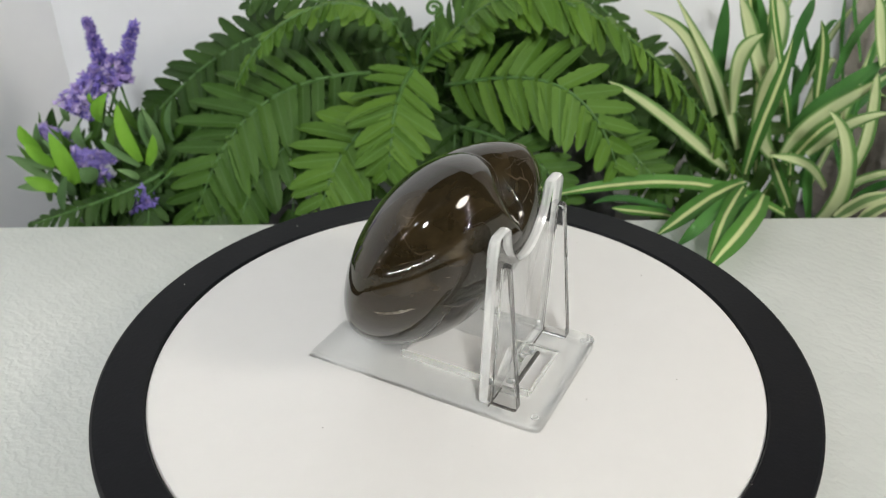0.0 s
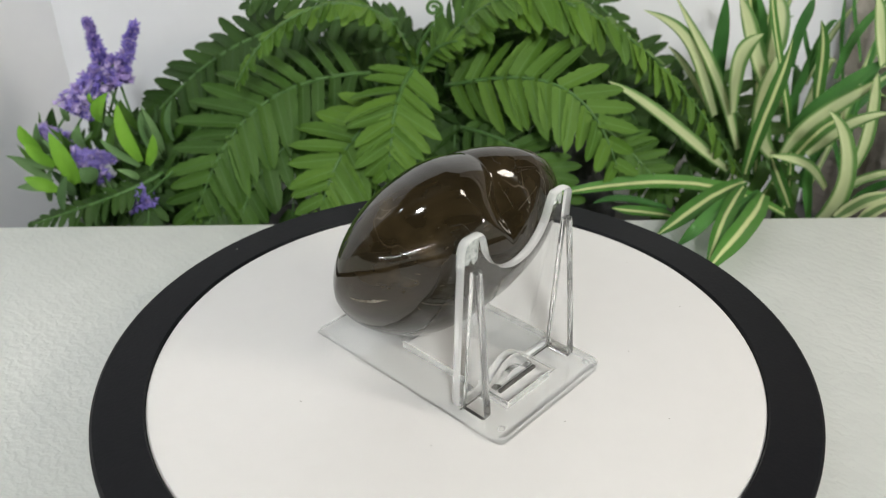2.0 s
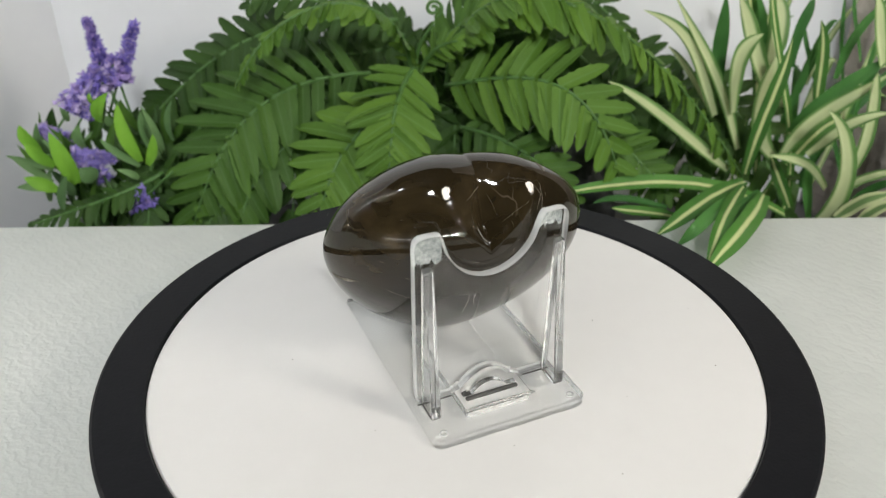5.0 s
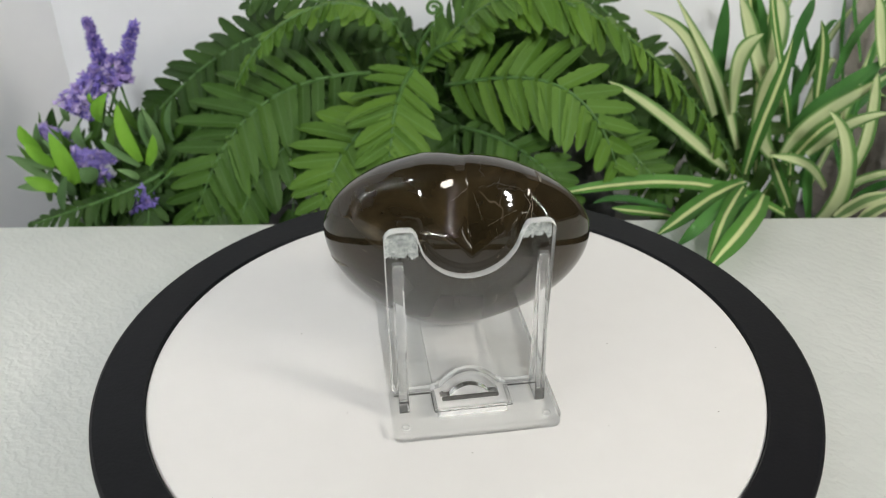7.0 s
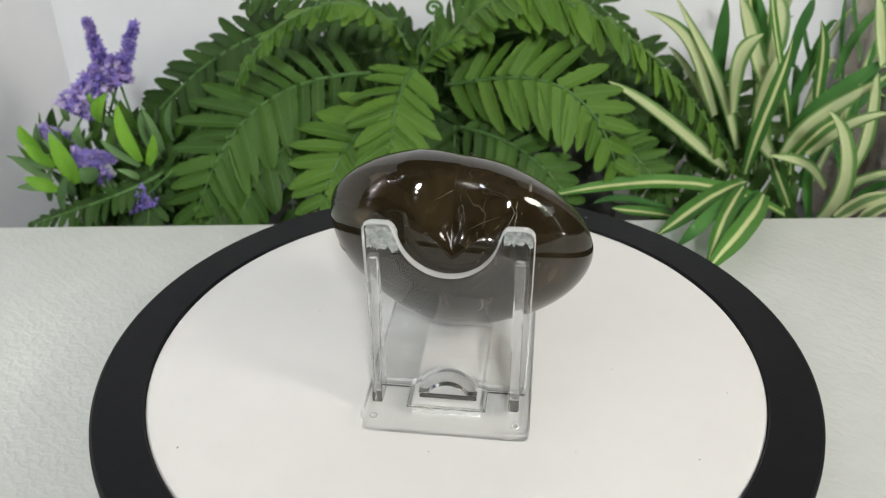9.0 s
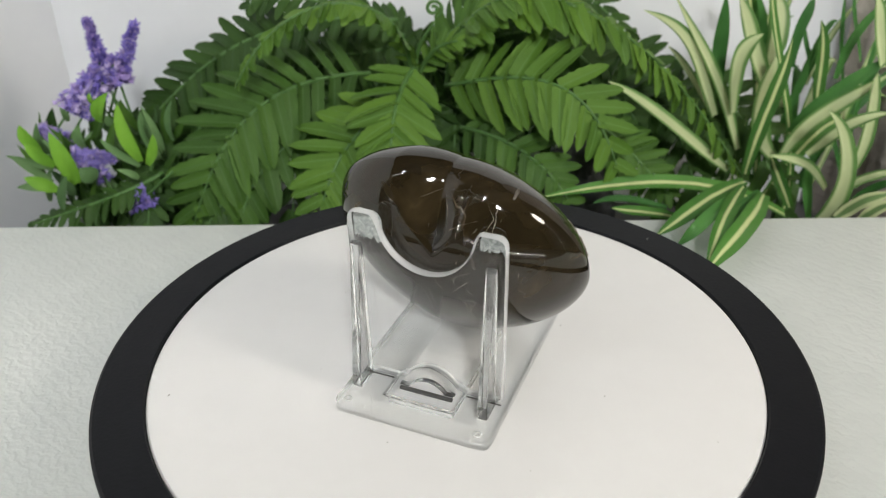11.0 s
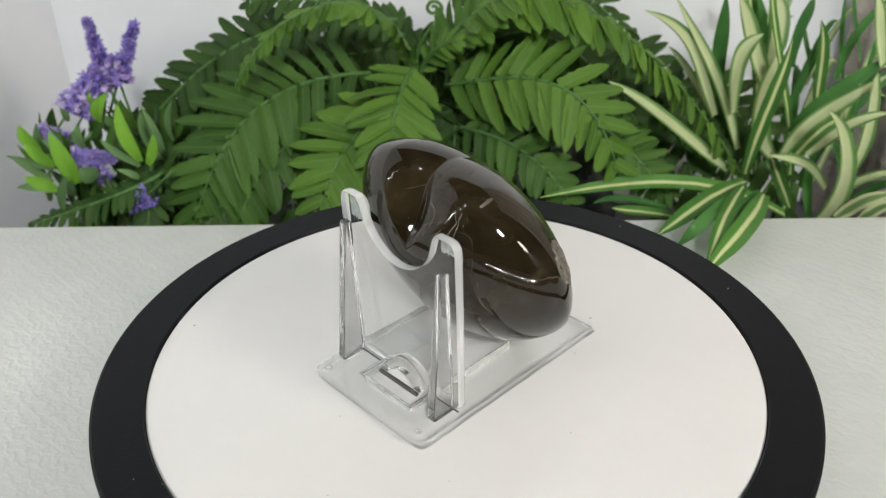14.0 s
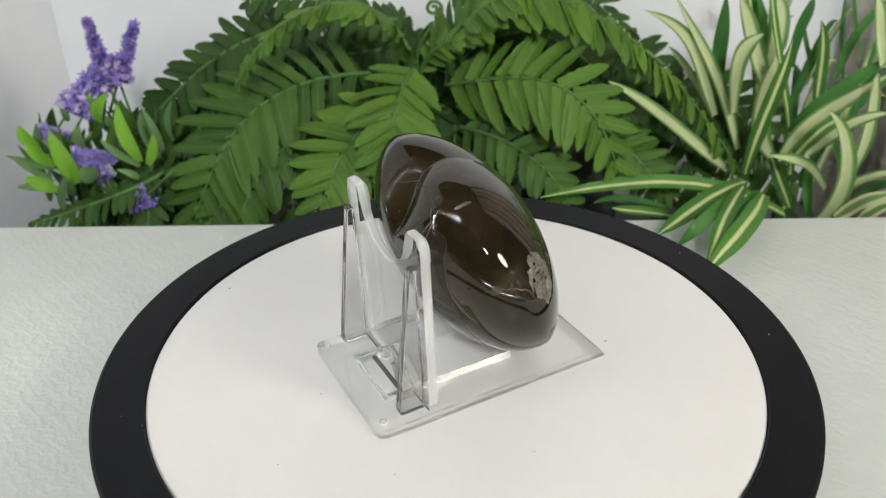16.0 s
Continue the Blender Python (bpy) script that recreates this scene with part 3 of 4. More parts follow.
        for i in range(60):
            bm.faces.new((top[i], top[i + 1], low[i + 1], low[i]))
        part("glue_film", bm, "film", [o for o in parts if o.name.startswith("back")][0], "milky dried glue film")
    # the broad sides are clear, the cut edges pale
    for o in parts:
        o.data.materials.append(M["edge" if o.name.startswith("back") else "clear_edge"])
        for p in o.data.polygons:
            p.material_index = 0 if o.name.startswith("mould") or wide(o, p) else 1
    return stand


# heart of smoky quartz: turns, centre and outline in cm
HEART_C, HEART_TURN = Vector((-0.059, 0.222, 3.965)), (4.26, -59.64, 2.87)
HEART_T, HEART_P, HEART_S = (1.740, 1.978), (0.632, 0.555), (0.002, 0.120)
HEART_R = (3.415, 0.067, 0.432, 0.102, 0.042, 0.055, -0.059, 0.032, 0.021)
HEART_M = (Matrix.Rotation(radians(HEART_TURN[0]), 3, "Z") @ Matrix.Rotation(radians(HEART_TURN[1]), 3, "X") @ Matrix.Rotation(radians(HEART_TURN[2]), 3, "Y"))


# the cleft: angle round the stone's edge (degrees), and there its line, half width and depth in cm
CLEFT_AT = [CLEFT_STEP * 3.0 for CLEFT_STEP in range(-20, 31)]


def eased(knots):
    """Smoothly joined values at CLEFT_AT from (angle, value) knots."""
    raw = np.interp(CLEFT_AT, [k for k, _ in knots], [v for _, v in knots])
    for _ in range(2):
        raw = np.convolve(np.pad(raw, 1, mode="edge"), (0.25, 0.5, 0.25), mode="valid")
    return raw


CLEFT_X = eased([(-60, 0.42), (-40, 0.38), (0, 0.30), (25, 0.18), (60, 0.05), (90, 0.0)])
CLEFT_W = eased([(-60, 0.1), (-46, 0.14), (-40, 0.3), (-30, 0.75), (-14, 1.25), (0, 1.35), (20, 1.1), (50, 0.7), (90, 0.5)])
CLEFT_D = eased([(-60, 0.0), (-46, 0.0), (-41, 0.16), (-30, 0.46), (-14, 0.62), (0, 0.47), (10, 0.26), (20, 0.13), (40, 0.06), (65, 0.02), (85, 0.0)])


def heart_point(phi, r, side):
    """A point of the stone's skin: side +1 is its front, -1 its back; r runs from the middle (0) to the edge (1)."""
    big = HEART_R[0] + sum(HEART_R[2 * k - 1] * math.cos(k * phi) + HEART_R[2 * k] * math.sin(k * phi) for k in range(1, 5))
    off = (phi - math.pi / 2 + math.pi) % (2 * math.pi) - math.pi
    big += 0.30 * math.exp(-(off / radians(22)) ** 2)
    x, y = r * big * math.cos(phi), r * big * math.sin(phi)
    i = 0 if side > 0 else 1
    h = max(0.0, 1 - r * r) ** HEART_P[i] * HEART_T[i] * (1 + HEART_S[i] * y / 3)
    p = Vector((x, y, side * h))
    # the cleft between the two lobes: a crisp valley that starts in a pit and runs over the edge
    turn = math.degrees(math.atan2(p.z, -y))
    if y >= 0 and abs(turn) > 90:
        return (HEART_M @ p + HEART_C) * 0.01
    x0 = float(np.interp(turn, CLEFT_AT, CLEFT_X))
    w = float(np.interp(turn, CLEFT_AT, CLEFT_W)) * (1.0 if x < x0 else 1.08)
    a = min(1.0, math.sqrt(((x - x0) / w) ** 2 + 0.0009) - 0.03)
    depth = float(np.interp(turn, CLEFT_AT, CLEFT_D)) * (1 - a) ** 1.3
    if depth:
        p -= p.normalized() * depth
    return (HEART_M @ p + HEART_C) * 0.01


def skin(bm, phis, rs, side, wrap):
    rows = [[bm.verts.new(heart_point(f, r, side)) for f in phis] for r in rs]
    n = len(phis)
    for a, b in zip(rows, rows[1:]):
        for i in range(n if wrap else n - 1):
            j = (i + 1) % n
            bm.faces.new((a[i], a[j], b[j], b[i]))
    return rows


def heart():
    bm = bmesh.new()
    # finer columns near the cleft
    n = 400
    phis = [2 * math.pi * i / n - 0.65 * math.cos(2 * math.pi * i / n) for i in range(n)]
    rs = [math.sin(math.pi / 2 * i / 84) for i in range(1, 85)]
    for side in (1, -1):
        rows = skin(bm, phis, rs, side, True)
        mid = bm.verts.new(heart_point(0, 0, side))
        for i in range(n):
            bm.faces.new((mid, rows[0][i], rows[0][(i + 1) % n]))
    bmesh.ops.remove_doubles(bm, verts=bm.verts, dist=1e-6)
    bmesh.ops.recalc_face_normals(bm, faces=bm.faces)
    ob = part("heart_stone", bm, "quartz")
    return tagged(ob, "polished dark brown smoky quartz heart leaning on the stand", "stone")


def heart_skin_at(x, y, side):
    """The skin point over (x, y) cm of the heart's own plane, and its outward normal."""
    def at(x, y):
        phi = math.atan2(y, x)
        big = HEART_R[0] + sum(HEART_R[2 * k - 1] * math.cos(k * phi) + HEART_R[2 * k] * math.sin(k * phi) for k in range(1, 5))
        off = (phi - math.pi / 2 + math.pi) % (2 * math.pi) - math.pi
        big += 0.30 * math.exp(-(off / radians(22)) ** 2)
        return heart_point(phi, min(0.9995, math.hypot(x, y) / big), side)
    p = at(x, y)
    n = (at(x + 0.02, y) - p).cross(at(x, y + 0.02) - p).normalized()
    if n.dot(p - HEART_C * 0.01) < 0:
        n.negate()
    return p, n


def fracture(stone, path, width, mat, seed, side=-1, name="fracture", jitter=0.014):
    """A hairline healed crack that reaches the skin along a path in the heart's plane (cm)."""
    rng = random.Random(seed)
    bm = bmesh.new()
    pts = []
    for (x0, y0), (x1, y1) in zip(path, path[1:]):
        n = max(3, int(math.hypot(x1 - x0, y1 - y0) / 0.035))
        pts += [(x0 + (x1 - x0) * i / n, y0 + (y1 - y0) * i / n) for i in range(n)]
    pts.append(path[-1])
    rows = []
    for i, (x, y) in enumerate(pts):
        jx, jy = rng.uniform(-jitter, jitter), rng.uniform(-jitter, jitter)
        p, n = heart_skin_at(x + jx, y + jy, side)
        q, _ = heart_skin_at(pts[min(i + 1, len(pts) - 1)][0] + 0.001, pts[min(i + 1, len(pts) - 1)][1] + 0.001, side)
        o, _ = heart_skin_at(pts[max(i - 1, 0)][0], pts[max(i - 1, 0)][1], side)
        s = (q - o).normalized().cross(n)
        w = width * rng.uniform(0.25, 1.0) * math.sin(math.pi * (i + 0.6) / (len(pts) + 0.2)) ** 0.4
        rows.append([bm.verts.new(p + s * w * k + n * h) for k, h in ((-1, -0.00004), (-0.6, 0.00003), (0.6, 0.00003), (1, -0.00004))])
    for a, b in zip(rows, rows[1:]):
        for k in range(3):
            bm.faces.new((a[k], b[k], b[k + 1], a[k + 1]))
    return part(name, bm, mat, stone, "pale hairline fracture" if mat == "chip" else "dark hairline fracture", smooth=False)


def chip(stone, cx, cy, rx, ry, side, seed, turn=0.0, name="rough_chip", rough=0.00035):
    """A broken, unpolished spot with a ragged outline."""
    rng = random.Random(seed)
    bm = bmesh.new()
    n, m = 30, 12
    k, s = math.cos(turn), math.sin(turn)
    edge = [1 + 0.22 * noise.noise(Vector((math.cos(i * 2 * math.pi / n) * 1.6, math.sin(i * 2 * math.pi / n) * 1.6, seed))) + rng.uniform(-0.10, 0.10) for i in range(n)]
    rows = []
    for j in range(1, m + 1):
        row = []
        for i in range(n):
            f = 2 * math.pi * i / n
            r = j / m * edge[i]
            u, v = rx * r * math.cos(f), ry * r * math.sin(f)
            p, nn = heart_skin_at(cx + u * k - v * s, cy + u * s + v * k, side)
            lift = 0.00003 if j == m else rough * (noise.noise(Vector((u * 9, v * 9, seed))) * 0.6 + rng.uniform(-0.35, 0.35)) + 0.00012
            row.append(bm.verts.new(p + nn * (lift if j < m else -0.00003)))
        rows.append(row)
    p, nn = heart_skin_at(cx, cy, side)
    mid = bm.verts.new(p + nn * 0.0002)
    for i in range(n):
        bm.faces.new((mid, rows[0][i], rows[0][(i + 1) % n]))
    for a, b in zip(rows, rows[1:]):
        for i in range(n):
            bm.faces.new((a[i], b[i], b[(i + 1) % n], a[(i + 1) % n]))
    return part(name, bm, "chip", stone, "rough unpolished chip", smooth=False)


def marks(stone):
    chip(stone, 3.12, 0.08, 0.40, 0.72, 1, 4, -0.15, rough=0.0006)
    chip(stone, 2.02, -2.18, 0.05, 0.09, 1, 6, 0.4, rough=0.0002)
    chip(stone, -3.02, 0.32, 0.045, 0.36, -1, 8, 0.71, rough=0.00015)
    fracture(stone, [(-3.18, 0.62), (-2.98, 0.20), (-2.72, 0.05)], 0.00022, "chip", 1)
    fracture(stone, [(-2.10, -0.05), (-1.60, 0.10), (-1.05, 0.18)], 0.00008, "chip", 2)
    fracture(stone, [(1.00, -2.20), (1.15, -2.40)], 0.00016, "crack", 3, 1)
    fracture(stone, [(1.15, -2.75), (1.05, -2.62), (1.40, -2.50), (1.75, -2.36)], 0.00014, "crack", 4)
    fracture(stone, [(1.80, -2.32), (1.84, -2.10), (1.78, -1.90), (1.72, -1.72)], 0.00020, "chip", 5)
    fracture(stone, [(-0.20, -2.60), (0.10, -2.74), (0.30, -2.80)], 0.00006, "chip", 6, jitter=0.006)
    fracture(stone, [(0.50, -2.72), (0.64, -2.48), (0.70, -2.20)], 0.00004, "chip", 7, jitter=0.003)
    fracture(stone, [(0.26, 0.68), (0.15, 0.30), (0.17, -0.12), (0.05, -0.30)], 0.00012, "chip", 8)
    fracture(stone, [(1.01, 0.70), (1.12, 0.40), (1.06, 0.10)], 0.0002, "chip", 9)
    fracture(stone, [(1.22, 0.42), (1.34, 0.15), (1.30, -0.05)], 0.00014, "chip", 10)
    fracture(stone, [(0.85, -0.30), (1.15, -0.62), (1.30, -0.75)], 0.00016, "chip", 11)
    fracture(stone, [(-0.06, -0.20), (0.02, 0.19), (-0.02, 1.01)], 0.00013, "chip", 40, jitter=0.015)
    fracture(stone, [(0.39, -0.67), (0.57, -0.28)], 0.00013, "chip", 41, jitter=0.015)
    fracture(stone, [(0.84, -0.71), (1.07, -0.92), (1.30, -1.02)], 0.00013, "chip", 42, jitter=0.015)
    fracture(stone, [(1.21, -0.53), (1.28, -0.34), (1.34, -0.29)], 0.00013, "chip", 43, jitter=0.015)
    fracture(stone, [(1.12, 0.03), (1.06, 0.63)], 0.00013, "chip", 44, jitter=0.015)
    fracture(stone, [(1.28, 0.17), (1.15, 0.63), (1.19, 1.14)], 0.00013, "chip", 45, jitter=0.015)
    fracture(stone, [(0.95, -0.82), (0.89, -0.63)], 0.00013, "chip", 46, jitter=0.015)
    fracture(stone, [(0.64, -2.48), (0.62, -2.73), (0.69, -2.77), (0.71, -2.75)], 0.00014, "crack", 47, 1, jitter=0.02)
    fracture(stone, [(0.58, -2.75), (1.06, -2.66), (1.62, -2.43)], 0.00014, "crack", 48, -1, jitter=0.012)
    fracture(stone, [(1.62, -2.38), (1.79, -2.18), (1.65, -1.97)], 0.00014, "chip", 49, -1, jitter=0.006)
    fracture(stone, [(0.76, -2.04), (1.13, -2.17), (1.45, -2.21)], 0.00005, "chip", 51, -1, jitter=0.003)
    rng = random.Random(77)
    for i in range(64):
        x, y = rng.uniform(-2.6, 2.6), rng.uniform(-2.2, 1.4)
        a = rng.uniform(0, 3.14)
        l = rng.uniform(0.03, 0.16)
        fracture(stone, [(x, y), (x + l * math.cos(a), y + l * math.sin(a))], rng.uniform(0.00004, 0.0001), "chip", 100 + i, rng.choice((-1, -1, 1)), "scratch", 0.008)


# ---------------------------------------------------------------- plants


def leaflet_mesh(name, mat, teeth, width, curl):
    """One fern leaflet, 1 long: pointed, wavy-edged, folded along its midrib. Root at the origin, along +x."""
    bm = bmesh.new()
    uv = bm.loops.layers.uv.new("UVMap")
    n = 16
    rows = []
    for i in range(n + 1):
        t = i / n
        w = width * (0.92 + 0.08 * math.sin(math.pi * min(1.0, t * 1.05))) * max(0.0, 1 - t ** 4.5) ** 0.7
        w *= 1 + 0.07 * math.sin(t * teeth * 2 * math.pi)
        w = max(w, 0.004)
        z = -curl * t * t
        lift = 0.22 * w
        rows.append([(t, -w, z + lift), (t, -w * 0.5, z + lift * 0.35), (t, 0, z), (t, w * 0.5, z + lift * 0.35), (t, w, z + lift)])
    vs = [[bm.verts.new(p) for p in r] for r in rows]
    for i in range(n):
        for k in range(4):
            f = bm.faces.new((vs[i][k], vs[i + 1][k], vs[i + 1][k + 1], vs[i][k + 1]))
            for l, (ii, kk) in zip(f.loops, ((i, k), (i + 1, k), (i + 1, k + 1), (i, k + 1))):
                l[uv].uv = (kk / 4, ii / n)
    return finish(name, bm, mat)


LEAFLETS = {}


def frond(plant, p, mat, pairs, length, width, face, rng, stem=0.0012, start=0.06, droop=0.25, taper=1.0):
    """A fern frond along a cubic curve: stalk with rows of leaflets; face: where its upper side looks."""
    p = through_four(p)
    stalk = part("frond", tube(p, stem, stem * 0.35, 22), "rachis", plant)
    if mat not in LEAFLETS:
        LEAFLETS[mat] = [leaflet_mesh("leaflet", mat, k, w, c) for k, w, c in ((5, 0.200, 0.10), (6, 0.220, 0.22), (4, 0.190, 0.04))]
    face = Vector(face).normalized()
    for i in range(pairs):
        t = start + (0.985 - start) * i / (pairs - 1)
        q = bezier(p, t)
        d = (bezier(p, min(1, t + 0.02)) - bezier(p, max(0, t - 0.02))).normalized()
        s = d.cross(face).normalized()
        up = s.cross(d).normalized()
        size = length * (0.30 + 0.70 * math.sin(math.pi * min(1.0, 0.16 + 0.80 * t ** taper)) ** 0.8)
        for sign in (-1, 1):
            ang = radians(rng.uniform(62, 76) - 34 * t ** 2)
            axis = (s * sign * math.sin(ang) + d * math.cos(ang) - up * rng.uniform(0.02, droop)).normalized()
            nz = (up - axis * up.dot(axis)).normalized()
            nz = (nz + s * sign * rng.uniform(-0.4, 0.4) + d * rng.uniform(-0.45, 0.45))
            nz = (nz - axis * nz.dot(axis)).normalized()
            ny = nz.cross(axis)
            o = new("leaflet", LEAFLETS[mat][rng.randrange(3)])
            o.parent = stalk
            m = Matrix((axis, ny, nz)).transposed().to_4x4()
            ln = size * rng.uniform(0.88, 1.1)
            o.matrix_basis = Matrix.Translation(q) @ m @ Matrix.Diagonal((ln, width / 0.15 * (0.55 * length + 0.45 * ln), ln, 1))
    return stalk


def plant_foot(name, x, y, label, category, r=0.004, top=-0.02):
    ob = part(name, tube([(x, y, TABLE_Z - 0.0004), (x, y, TABLE_Z + 0.02), (x, y, top - 0.02), (x, y, top)], r * 1.4, r, 10, 8), "rachis")
    return tagged(ob, label, category)


def fern():
    rng = random.Random(11)
    plant = plant_foot("fern_plant", -0.012, 0.215, "lush green artificial fern with arching fronds", "fern", 0.005, 0.0)
    frond(plant, [(-0.0192, 0.200, 0.0118), (-0.0328, 0.183, 0.0473), (-0.0636, 0.168, 0.0516), (-0.0926, 0.155, 0.0239)], "fern_light", 36, 0.0110, 0.170, (0.1, -0.1, 1.0), rng, droop=0.6)
    frond(plant, [(-0.0024, 0.210, 0.0038), (0.0208, 0.193, 0.0493), (0.0736, 0.183, 0.0396), (0.1420, 0.180, -0.0335)], "fern_light", 56, 0.0189, 0.135, (-0.2, -0.15, 0.95), rng, droop=0.6)
    frond(plant, [(-0.0029, 0.200, 0.0069), (0.0259, 0.177, 0.0191), (0.0524, 0.159, 0.0181), (0.0729, 0.147, -0.0116)], "fern_light", 13, 0.0272, 0.104, (0, -0.8, 0.6), rng, droop=0.2)
    frond(plant, [(-0.0174, 0.185, 0.0212), (-0.0235, 0.165, 0.0146), (-0.0261, 0.152, 0.0046), (-0.0278, 0.145, -0.0113)], "fern_light", 10, 0.0236, 0.110, (0, -0.9, 0.5), rng, droop=0.15)
    frond(plant, [(-0.0390, 0.200, 0.0134), (-0.0774, 0.177, 0.0126), (-0.1019, 0.159, -0.0054), (-0.1192, 0.148, -0.0411)], "fern", 16, 0.0305, 0.088, (0, -0.8, 0.6), rng, droop=0.15)
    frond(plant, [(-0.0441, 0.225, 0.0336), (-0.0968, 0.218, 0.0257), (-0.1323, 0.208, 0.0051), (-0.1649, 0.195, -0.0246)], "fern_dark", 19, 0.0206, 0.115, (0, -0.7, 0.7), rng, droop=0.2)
    frond(plant, [(-0.0285, 0.178, 0.0061), (-0.0429, 0.163, -0.0027), (-0.0526, 0.151, -0.0139), (-0.0599, 0.142, -0.0336)], "fern_light", 10, 0.0271, 0.104, (0, -0.85, 0.5), rng, droop=0.15)
    frond(plant, [(0.0044, 0.190, -0.0104), (0.0243, 0.170, -0.0091), (0.0397, 0.156, -0.0145), (0.0523, 0.147, -0.0273)], "fern", 11, 0.0189, 0.120, (0, -0.8, 0.6), rng, droop=0.2)
    frond(plant, [(-0.0535, 0.185, -0.0042), (-0.0752, 0.168, -0.0095), (-0.0898, 0.155, -0.0216), (-0.0965, 0.146, -0.0400)], "fern", 9, 0.0209, 0.130, (0, -0.8, 0.6), rng, droop=0.2)
    frond(plant, [(0.0621, 0.178, 0.0001), (0.0748, 0.171, -0.0071), (0.0864, 0.165, -0.0169), (0.1011, 0.158, -0.0312)], "fern", 14, 0.0173, 0.100, (0, -0.75, 0.65), rng, droop=0.3)
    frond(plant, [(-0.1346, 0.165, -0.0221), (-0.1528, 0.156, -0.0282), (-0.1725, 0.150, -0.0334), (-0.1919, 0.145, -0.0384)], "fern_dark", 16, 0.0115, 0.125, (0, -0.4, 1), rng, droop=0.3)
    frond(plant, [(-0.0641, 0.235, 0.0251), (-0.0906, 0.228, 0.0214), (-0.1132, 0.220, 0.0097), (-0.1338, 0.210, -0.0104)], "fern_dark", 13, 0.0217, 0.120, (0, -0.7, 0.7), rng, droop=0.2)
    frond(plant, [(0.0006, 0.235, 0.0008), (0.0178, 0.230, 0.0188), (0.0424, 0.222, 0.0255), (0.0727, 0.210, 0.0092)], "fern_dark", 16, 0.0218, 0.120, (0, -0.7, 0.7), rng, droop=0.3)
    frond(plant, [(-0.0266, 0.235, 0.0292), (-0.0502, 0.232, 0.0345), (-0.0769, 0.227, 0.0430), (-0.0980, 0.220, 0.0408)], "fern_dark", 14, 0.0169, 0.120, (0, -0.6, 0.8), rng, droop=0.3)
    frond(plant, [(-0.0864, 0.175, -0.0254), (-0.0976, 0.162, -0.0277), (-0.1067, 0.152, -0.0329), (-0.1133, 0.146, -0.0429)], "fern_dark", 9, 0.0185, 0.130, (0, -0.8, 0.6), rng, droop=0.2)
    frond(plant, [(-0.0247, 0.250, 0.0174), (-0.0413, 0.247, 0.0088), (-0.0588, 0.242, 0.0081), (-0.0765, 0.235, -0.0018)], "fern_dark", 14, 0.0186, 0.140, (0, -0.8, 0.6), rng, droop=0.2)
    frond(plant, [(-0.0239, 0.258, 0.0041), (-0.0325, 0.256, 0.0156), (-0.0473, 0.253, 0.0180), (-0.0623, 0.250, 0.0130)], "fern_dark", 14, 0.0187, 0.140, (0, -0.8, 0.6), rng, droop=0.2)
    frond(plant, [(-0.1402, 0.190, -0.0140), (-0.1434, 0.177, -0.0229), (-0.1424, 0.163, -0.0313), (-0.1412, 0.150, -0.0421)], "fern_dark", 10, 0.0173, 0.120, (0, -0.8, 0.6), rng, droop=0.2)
    part("sprout", tube(through_four([(-0.016, 0.200, 0.007), (-0.016, 0.197, 0.024), (-0.012, 0.193, 0.034), (-0.008, 0.190, 0.041)]), 0.0012, 0.0007, 20), "rachis", plant, "young curled green sprout")
    curl = bmesh.new()
    rings = []
    cx, cy, cz = (-0.008, 0.19, 0.047)
    for i in range(40):
        a, r = i * 0.26, 0.0042 * (1 - i / 46)
        q = Vector((cx + r * math.cos(a - 1.2), cy, cz + r * math.sin(a - 1.2)))
        n = Vector((math.cos(a - 1.2), 0, math.sin(a - 1.2)))
        rings.append([curl.verts.new(q + 0.0008 * (n * math.cos(k) + Vector((0, 1, 0)) * math.sin(k))) for k in (0, 1.571, 3.142, 4.712)])
    for a, b in zip(rings, rings[1:]):
        for k in range(4):
            curl.faces.new((a[k], a[(k + 1) % 4], b[(k + 1) % 4], b[k]))
    part("sprout_tip", curl, "rachis", plant, "spiral sprout tip")
    frond(plant, [(-0.015, 0.200, 0.013), (-0.009, 0.195, 0.025), (-0.002, 0.190, 0.031), (0.003, 0.187, 0.033)], "fern_light", 7, 0.010, 0.13, (0, -0.8, 0.5), rng)
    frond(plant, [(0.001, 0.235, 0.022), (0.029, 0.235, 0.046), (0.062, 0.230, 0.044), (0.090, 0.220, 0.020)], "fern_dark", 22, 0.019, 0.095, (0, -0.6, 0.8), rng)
    frond(plant, [(-0.008, 0.225, 0.007), (0.000, 0.222, 0.026), (0.014, 0.220, 0.035), (0.033, 0.215, 0.037)], "fern", 16, 0.016, 0.100, (0, -0.7, 0.7), rng)
    # undergrowth between the fronds and the board, shade put into its leaf colour
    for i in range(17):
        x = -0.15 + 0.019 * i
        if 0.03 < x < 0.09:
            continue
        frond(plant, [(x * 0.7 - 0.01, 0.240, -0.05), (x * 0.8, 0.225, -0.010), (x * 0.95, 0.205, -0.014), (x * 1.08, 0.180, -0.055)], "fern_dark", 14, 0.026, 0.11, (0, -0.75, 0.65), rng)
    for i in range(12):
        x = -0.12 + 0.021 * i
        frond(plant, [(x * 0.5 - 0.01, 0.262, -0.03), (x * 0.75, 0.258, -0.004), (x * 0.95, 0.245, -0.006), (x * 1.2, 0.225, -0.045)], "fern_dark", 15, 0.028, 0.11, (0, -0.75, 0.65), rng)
    return plant


